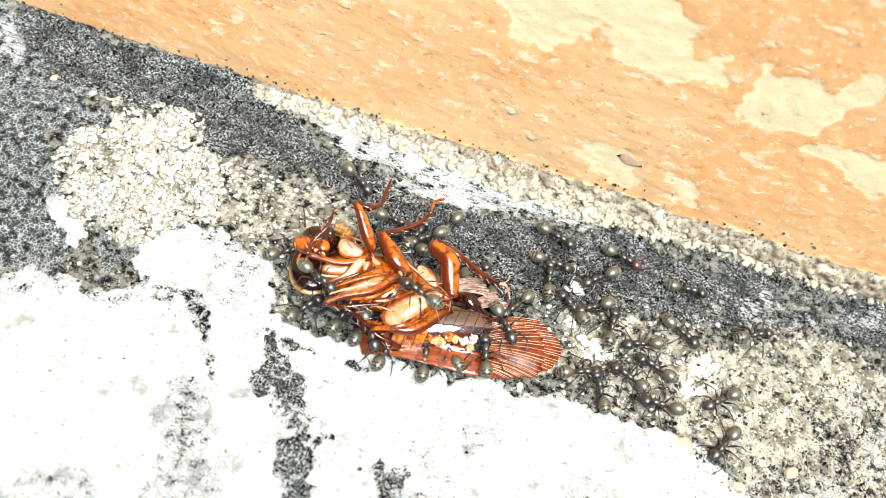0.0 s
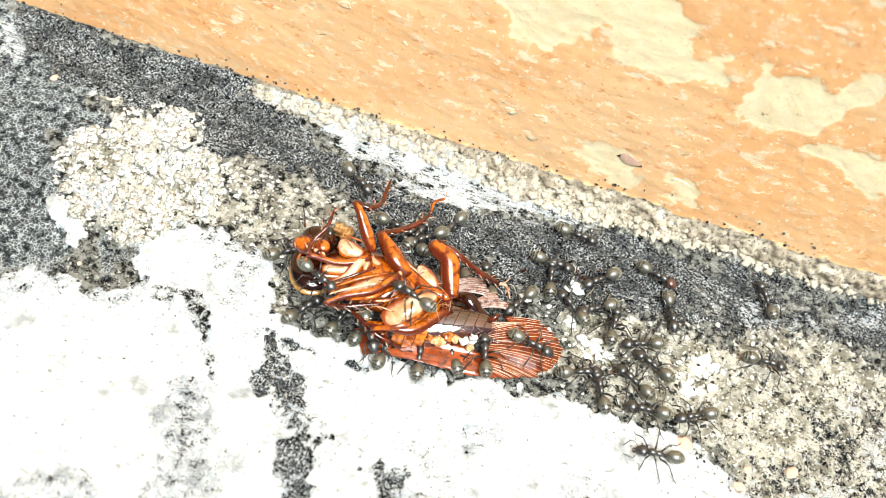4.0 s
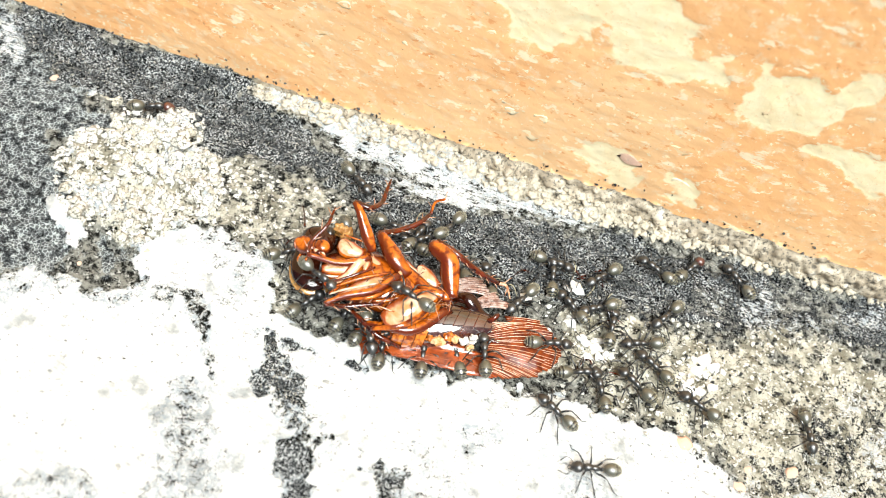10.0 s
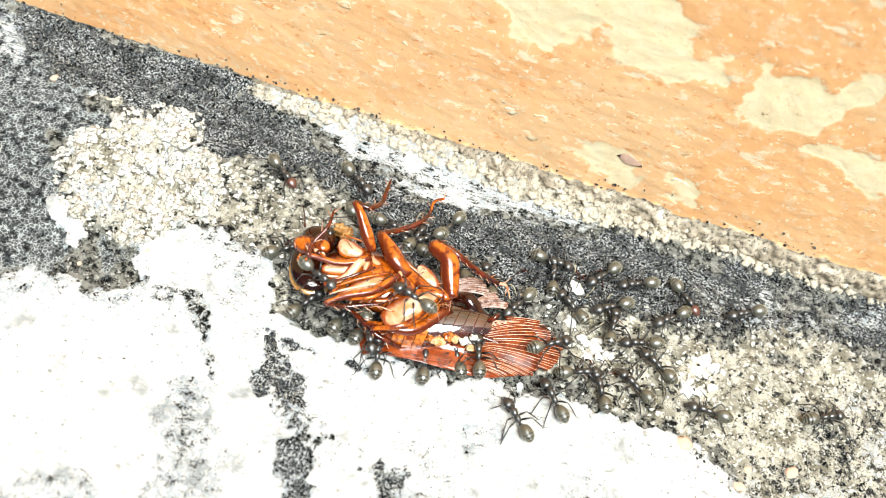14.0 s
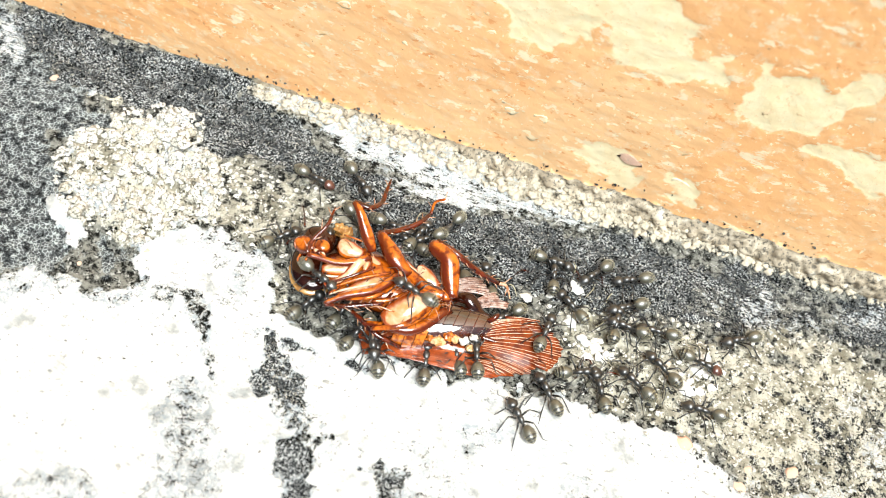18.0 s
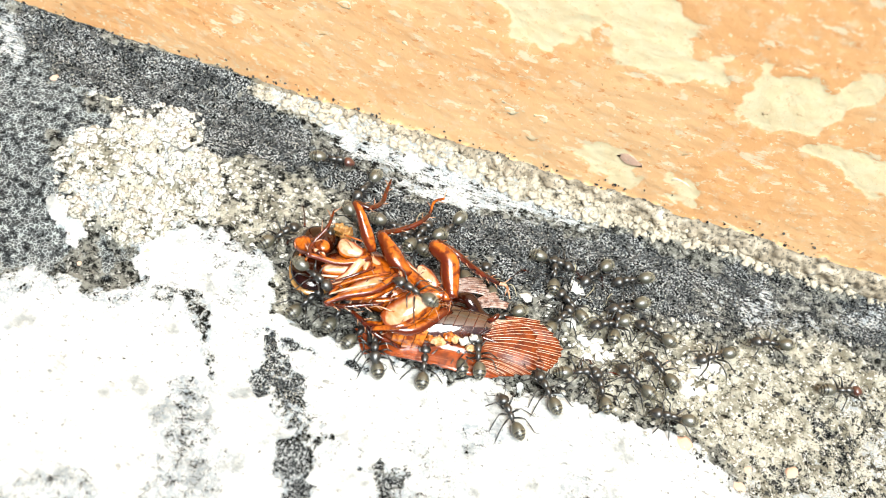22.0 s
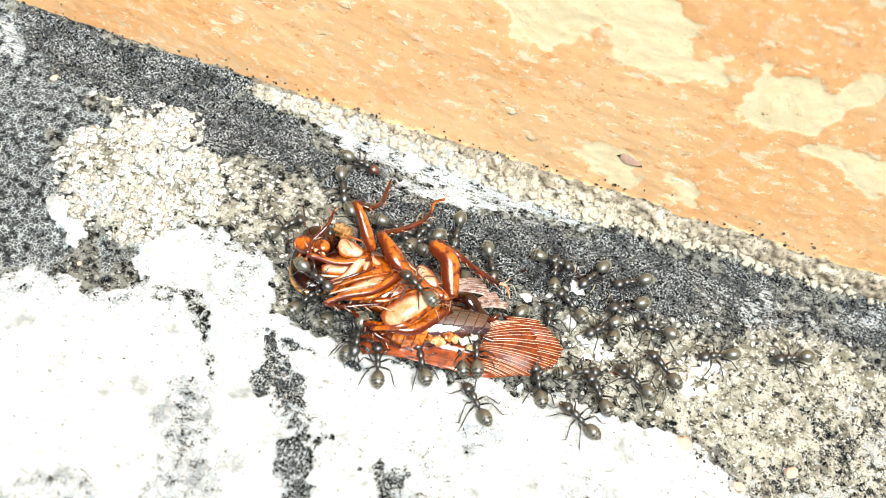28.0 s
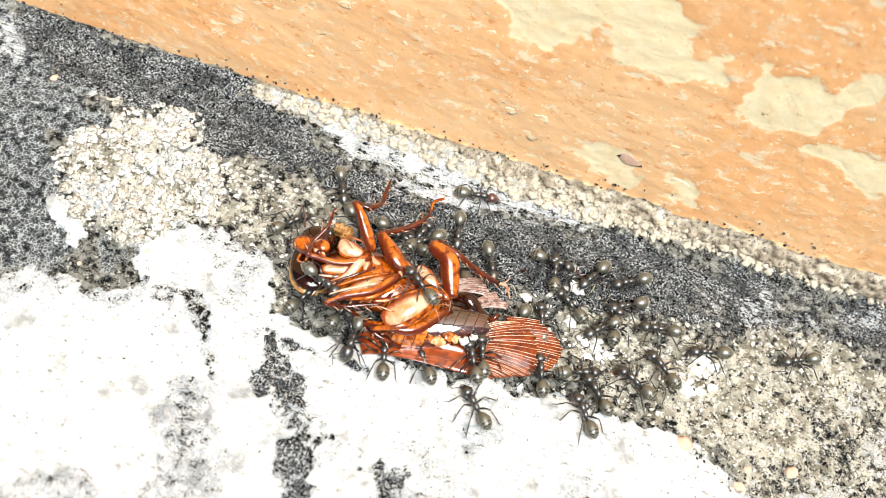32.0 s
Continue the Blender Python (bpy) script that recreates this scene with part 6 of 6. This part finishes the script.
    walk(ants[23], [(0, spot(-0.98, -11.78, 6.00, 162)), (1, spot(-1.11, -12.47, 6.00, 162)), (1.5, spot(-1.40, -12.59, 6.00, 162)), (2, spot(-1.44, -12.48, 6.00, 163)), (3.5, spot(-1.63, -12.56, 6.00, 163)), (5.5, spot(-1.57, -12.43, 6.00, 163)), (10, spot(-1.74, -12.64, 6.00, 164)), (11.5, spot(-1.78, -12.54, 6.00, 164)), (12.5, spot(-1.71, -12.77, 6.00, 164)), (13, spot(-1.87, -12.58, 6.00, 164)), (13.5, spot(-1.87, -12.58, 6.00, 164)), (14, spot(-1.52, -12.70, 6.00, 164)), (14.5, spot(-1.52, -12.70, 6.00, 164)), (19, spot(-1.63, -11.76, 6.00, 165)), (23, spot(-1.59, -11.93, 6.00, 165)), (28, spot(-1.33, -11.19, 6.00, 150)), (30, spot(-1.38, -11.05, 6.00, 143)), (32, spot(-1.21, -10.65, 6.00, 143))])
    walk(ants[24], [(0, spot(4.53, -14.67, 0.29, 137)), (1.5, spot(4.68, -14.53, 0.19, 132)), (3, spot(4.55, -14.60, 0.27, 127)), (3.5, spot(4.70, -14.87, 0.21, 125)), (5.5, spot(5.73, -14.65, 0.21, 120)), (6, spot(5.81, -14.75, 0.23, 119)), (7, spot(5.84, -14.86, 0.22, 119)), (9.5, spot(5.72, -14.77, 0.23, 118)), (10, spot(5.65, -14.91, 0.20, 118)), (12, spot(5.82, -14.75, 0.23, 118)), (13, spot(5.72, -14.77, 0.23, 118)), (13.5, spot(5.65, -14.91, 0.20, 118)), (14.5, spot(5.75, -14.87, 0.22, 118)), (17.5, spot(5.58, -15.10, 0.18, 118)), (18, spot(5.63, -14.80, 0.21, 118)), (18.5, spot(5.63, -14.80, 0.21, 118)), (19, spot(5.84, -14.40, 0.22, 118)), (20, spot(5.93, -14.41, 0.30, 118)), (20.5, spot(5.74, -14.43, 0.15, 118)), (23.5, spot(5.74, -14.43, 0.15, 118)), (25, spot(6.00, -14.62, 0.23, 118)), (29.5, spot(5.91, -14.62, 0.19, 117)), (30.5, spot(6.26, -14.79, 0.34, 117)), (31, spot(7.11, -14.86, 1.27, 117)), (31.5, spot(7.35, -14.84, 1.18, 117)), (32, spot(7.66, -15.51, 1.53, 117))])
    walk(ants[25], [(0, spot(8.98, -14.25, 1.48, 106)), (11.5, spot(8.82, -14.16, 1.45, 107)), (12.5, spot(8.72, -14.19, 1.44, 107)), (13, spot(8.35, -14.44, 1.40, 107)), (18.5, spot(7.97, -14.65, 1.30, 108)), (19.5, spot(8.17, -14.57, 1.28, 108)), (23.5, spot(8.16, -14.57, 1.28, 108)), (24, spot(8.45, -14.54, 1.42, 108)), (25.5, spot(8.44, -14.54, 1.42, 108)), (27.5, spot(8.12, -14.49, 1.32, 108)), (28, spot(7.88, -14.47, 1.37, 108)), (30, spot(7.88, -14.48, 1.37, 108)), (30.5, spot(7.98, -14.42, 1.34, 108)), (31, spot(8.37, -14.36, 1.49, 108)), (32, spot(8.61, -14.34, 1.40, 108))])
    walk(ants[26], [(0, spot(14.07, 7.10, 0.44, -15)), (0.5, spot(14.35, 7.12, 0.55, -13)), (1, spot(14.81, 7.00, 0.30, -11)), (2.5, spot(15.18, 7.34, 0.40, -7)), (3, spot(15.07, 7.34, 0.41, -5)), (3.5, spot(15.57, 7.85, 0.36, -4)), (5.5, spot(21.40, 10.06, 0.01, 2)), (6, spot(22.48, 10.10, -0.01, 3)), (7, spot(26.87, 8.46, 0.07, -9)), (7.5, spot(28.15, 7.61, 0.26, -14)), (8.25, spot(28.48, 8.03, 0.22, 53)), (9, spot(28.82, 8.45, 0.24, 120)), (11, spot(26.82, 5.81, 0.12, 174)), (13, spot(25.95, 4.15, 0.14, 207)), (16.5, spot(25.60, 4.08, 0.16, 208)), (17, spot(25.22, 4.22, 0.08, 209)), (18, spot(25.10, 4.52, 0.10, 209)), (18.5, spot(24.99, 4.48, 0.08, 209)), (19.5, spot(25.00, 4.46, 0.08, 209)), (20, spot(25.11, 4.31, 0.09, 210)), (20.5, spot(25.11, 4.49, 0.11, 210)), (22, spot(25.13, 4.47, 0.11, 210)), (22.5, spot(24.93, 4.07, 0.23, 210)), (24, spot(24.94, 4.05, 0.22, 211)), (25.5, spot(25.17, 4.10, 0.12, 211)), (30.5, spot(25.19, 4.18, 0.10, 213)), (32, spot(24.99, 4.09, 0.20, 214))])
    walk(ants[27], [(0, spot(-11.36, -4.63, 0.39, -40)), (9, spot(-11.52, -4.24, 0.30, -41)), (12, spot(-11.05, -1.18, 0.17, -42)), (15, spot(-11.53, -1.17, 0.31, -43)), (18, spot(-11.69, -1.03, 0.27, -43)), (24, spot(-11.81, -1.09, 0.24, -43)), (25.5, spot(-11.71, -1.05, 0.27, -44)), (27.5, spot(-11.52, -1.28, 0.34, -44)), (32, spot(-11.53, -1.29, 0.34, -44))])
    walk(ants[28], [(0, spot(-5.09, -16.47, 1.60, -55)), (14, spot(-5.08, -16.85, 1.60, -63)), (16.5, spot(-4.77, -17.03, 1.60, -64)), (18.5, spot(-4.39, -17.64, 1.60, -65)), (20.5, spot(-4.10, -17.91, 1.60, -68)), (22, spot(-4.09, -17.65, 1.60, -71)), (24.5, spot(-4.31, -17.59, 1.60, -76)), (25, spot(-4.79, -17.90, 1.60, -77)), (28, spot(-6.18, -17.73, 1.60, -83)), (32, spot(-6.65, -18.14, 1.60, -91))])
    walk(ants[29], [(0, spot(42.73, 2.49, 0.21, 30)), (1, spot(43.49, 3.99, 0.10, 42)), (2, spot(45.04, 6.34, 0.18, 52)), (3, spot(45.99, 9.04, 0.06, 79)), (4, spot(43.79, 8.98, 0.12, 117)), (5.5, spot(41.78, 8.41, 0.08, 150)), (6, spot(41.37, 8.15, 0.19, 160)), (9, spot(39.49, 11.41, 0.19, 121)), (11, spot(39.55, 8.44, 0.26, 170)), (13, spot(41.13, 6.51, 0.22, 211)), (17, spot(40.68, 1.62, 0.18, 212)), (19, spot(41.09, 0.69, -0.13, 212)), (21, spot(39.11, -1.64, 0.09, 213)), (23, spot(37.07, -3.32, 0.26, 214)), (27.5, spot(38.68, -2.33, 0.07, 207)), (28, spot(38.07, -2.57, 0.19, 206)), (28.5, spot(37.68, -2.72, 0.20, 205)), (29.5, spot(37.65, -2.66, 0.18, 203)), (30.5, spot(38.00, -2.41, 0.20, 201)), (31, spot(37.85, -2.44, 0.15, 200)), (31.5, spot(37.58, -2.39, 0.15, 199)), (31.8, spot(37.25, -2.33, 0.27, 199)), (32, spot(36.84, -2.50, 0.19, 198))])
    walk(ants[30], [(0, spot(32.89, 6.01, 0.18, 6)), (3, spot(31.78, 2.37, 0.32, -55)), (6, spot(30.07, 0.28, 0.42, -98)), (9, spot(30.25, 0.43, 0.40, -120)), (13, spot(31.37, 1.06, 0.29, -131)), (14.5, spot(30.89, 0.06, 0.34, -141)), (17, spot(29.96, -1.91, 0.40, -163)), (19, spot(29.40, -2.33, 0.35, -183)), (23, spot(29.31, -2.48, 0.28, -195)), (28, spot(29.36, -2.03, 0.42, -177)), (30, spot(29.91, -1.69, 0.36, -169)), (32, spot(29.91, -1.69, 0.36, -169))])
    walk(ants[31], [(0, spot(40.17, -14.65, 0.16, -120)), (2, spot(38.55, -14.65, 0.26, -154)), (3, spot(35.07, -15.58, 0.42, -170)), (3.5, spot(33.26, -17.29, 0.50, -173)), (5.5, spot(28.87, -21.53, 0.63, -166)), (6, spot(26.80, -21.00, 0.69, -180)), (6.5, spot(25.91, -20.30, 0.68, -198)), (7, spot(26.17, -20.78, 0.72, -214)), (7.5, spot(27.17, -21.78, 0.72, -214)), (8, spot(27.87, -22.47, 0.64, -194)), (8.5, spot(27.87, -22.47, 0.64, -194)), (9, spot(27.87, -22.47, 0.64, -194)), (9.5, spot(26.87, -22.47, 0.67, -194)), (10, spot(24.87, -23.53, 0.62, -166)), (10.5, spot(23.87, -23.53, 0.61, -166)), (11, spot(20.80, -23.00, 0.59, -180)), (11.5, spot(19.87, -22.47, 0.60, -194)), (12, spot(16.17, -22.78, 0.56, -214)), (12.5, spot(15.91, -22.30, 0.56, -198)), (13, spot(15.17, -20.78, 0.56, -214)), (13.5, spot(14.68, -20.62, 0.58, -223)), (14.5, spot(14.68, -20.48, 0.57, -224)), (16.5, spot(14.78, -20.64, 0.58, -226)), (17.5, spot(15.11, -20.50, 0.54, -227)), (18.5, spot(14.92, -20.44, 0.56, -228)), (19, spot(14.49, -20.36, 0.56, -229)), (20.5, spot(14.09, -20.27, 0.54, -230)), (21, spot(13.62, -20.11, 0.58, -230)), (21.5, spot(13.49, -19.92, 0.57, -231)), (22, spot(13.85, -20.46, 0.57, -231)), (22.5, spot(13.54, -20.46, 0.55, -232)), (23.5, spot(13.26, -20.68, 0.60, -231)), (24.5, spot(13.24, -20.82, 0.60, -230)), (25, spot(12.63, -21.05, 0.63, -229)), (27.5, spot(10.41, -20.79, 0.67, -225)), (28, spot(9.54, -20.43, 0.71, -225)), (28.5, spot(9.54, -20.43, 0.71, -225)), (29, spot(9.32, -20.41, 0.73, -225)), (30.5, spot(9.45, -20.47, 0.73, -225)), (31, spot(9.35, -20.51, 0.73, -225)), (32, spot(9.56, -20.88, 0.74, -225))])
    walk(ants[32], [(0, spot(28.02, -4.61, 0.07, -157)), (9, spot(28.00, -4.55, 0.08, -158)), (14.5, spot(27.71, -4.60, 0.16, -161)), (20, spot(24.25, -2.30, 0.33, -190)), (23, spot(23.16, -3.82, 0.26, -136)), (32, spot(22.53, -4.33, 0.10, -136))])
    walk(ants[33], [(0, spot(11.19, -5.44, 0.26, -122)), (6, spot(11.53, -4.65, 0.27, -120)), (13, spot(11.51, -4.98, 1.01, -117)), (15, spot(10.89, -6.25, 0.41, -124)), (16.5, spot(10.69, -6.81, 0.32, -130)), (17.5, spot(10.52, -6.86, 0.32, -133)), (18, spot(10.15, -7.56, 0.38, -134)), (20.5, spot(10.03, -7.43, 0.36, -139)), (21.5, spot(10.08, -7.57, 0.36, -140)), (23, spot(10.04, -7.53, 0.36, -141)), (25.5, spot(10.34, -7.83, 0.33, -131)), (27.5, spot(10.81, -8.14, 0.47, -121)), (29.5, spot(11.44, -8.03, 0.38, -112)), (32, spot(11.70, -7.92, 0.43, -109))])
    walk(ants[34], [(0, spot(18.18, -2.67, 0.18, 144)), (32, spot(17.81, -2.54, 0.30, 144))])
    walk(ants[35], [(0, spot(14.36, 0.45, 0.26, 99)), (13, spot(14.80, 1.06, 0.23, 99)), (32, spot(14.86, 1.58, 0.43, 99))])
    walk(ants[36], [(0, spot(-69.80, 3.00, 0.14, 0)), (5.9, spot(-69.80, 3.00, 0.14, 0)), (6.5, spot(-62.80, 2.00, 0.19, 0)), (7, spot(-56.84, 0.57, 0.02, -11)), (7.5, spot(-53.84, 1.57, 0.15, -11)), (8, spot(-48.80, 2.00, 0.05, 0)), (8.5, spot(-46.87, 2.53, 0.34, 14)), (9, spot(-47.03, 2.98, 0.39, 27)), (9.5, spot(-46.24, 4.32, 0.23, 37)), (10, spot(-42.96, 5.82, 0.21, 22)), (10.5, spot(-39.80, 6.00, 1.11, 0)), (11, spot(-31.80, 6.00, 0.29, 0)), (11.5, spot(-27.83, 6.64, 0.03, -9)), (12, spot(-25.96, 5.18, 0.09, -22)), (12.5, spot(-26.11, 4.87, 0.05, -31)), (13, spot(-25.03, 4.02, 0.13, -27)), (14, spot(-23.24, 2.68, -0.02, -37)), (17, spot(-20.96, 3.18, 0.11, -22)), (19, spot(-17.80, 4.00, 0.11, 0)), (21, spot(-17.87, 6.53, 0.07, 14)), (22, spot(-17.84, 7.43, 0.03, 11)), (23, spot(-17.96, 6.18, 0.03, -22)), (24.5, spot(-17.80, 8.00, 0.10, 0)), (27.5, spot(-14.83, 8.64, 0.30, -9)), (28.5, spot(-13.84, 7.57, 0.38, -11)), (29.5, spot(-12.96, 8.18, 0.44, -22)), (30, spot(-9.80, 8.00, 0.27, 0)), (30.5, spot(-7.83, 8.64, 0.28, -9)), (31, spot(-2.83, 8.64, 0.28, -9)), (31.4, spot(-0.80, 9.00, 0.34, 0)), (31.7, spot(1.16, 9.43, 0.22, 11)), (32, spot(2.16, 9.43, 0.32, 11))])
    walk(ants[37], [(0, spot(-4.53, -1.35, 0.17, 164)), (32, spot(-4.36, -1.42, 0.23, 164))])
    walk(ants[38], [(0, spot(2.41, -2.22, 0.41, 133)), (32, spot(2.53, -2.51, 0.33, 133))])
    walk(ants[39], [(0, spot(6.87, -3.14, 0.33, 115)), (25, spot(6.87, -3.14, 0.33, 115)), (25.83, spot(6.75, -2.26, 0.22, 175)), (26.67, spot(6.63, -1.37, 0.24, 235)), (27.5, spot(6.51, -0.48, 0.27, 294)), (32, spot(6.49, -0.39, 0.22, 294))])
    walk(ants[40], [(0, spot(-3.79, 0.10, 0.40, 72)), (32, spot(-3.41, -0.12, 0.58, 72))])
    walk(ants[41], [(0, spot(-2.50, -0.09, 0.56, -137)), (32, spot(-2.68, -0.60, 0.32, -137))])
    for k, ant in enumerate(ants):
        tread(ant, random.Random(100 + k))
    for piece, swings in ((leg_parts["fore_lower", "tarsus"], 1.2), (leg_parts["middle_upper", "tarsus"], 0.8)):
        walk(piece, [(0.8 * k, pose(0, 0, 0, 0, 0, swings * math.sin(1.9 * k))) for k in range(41)])
    walk(hind_wing, [(0.0, pose(0, 0, 0)), (11.0, pose(0, 0, 0)), (13.0, pose(-0.0004, 0, 0)), (18.0, pose(-0.0009, 0.0001, 0)), (24.0, pose(-0.0008, 0, 0)), (32.0, pose(-0.0009, -0.0002, 0))])


motions()
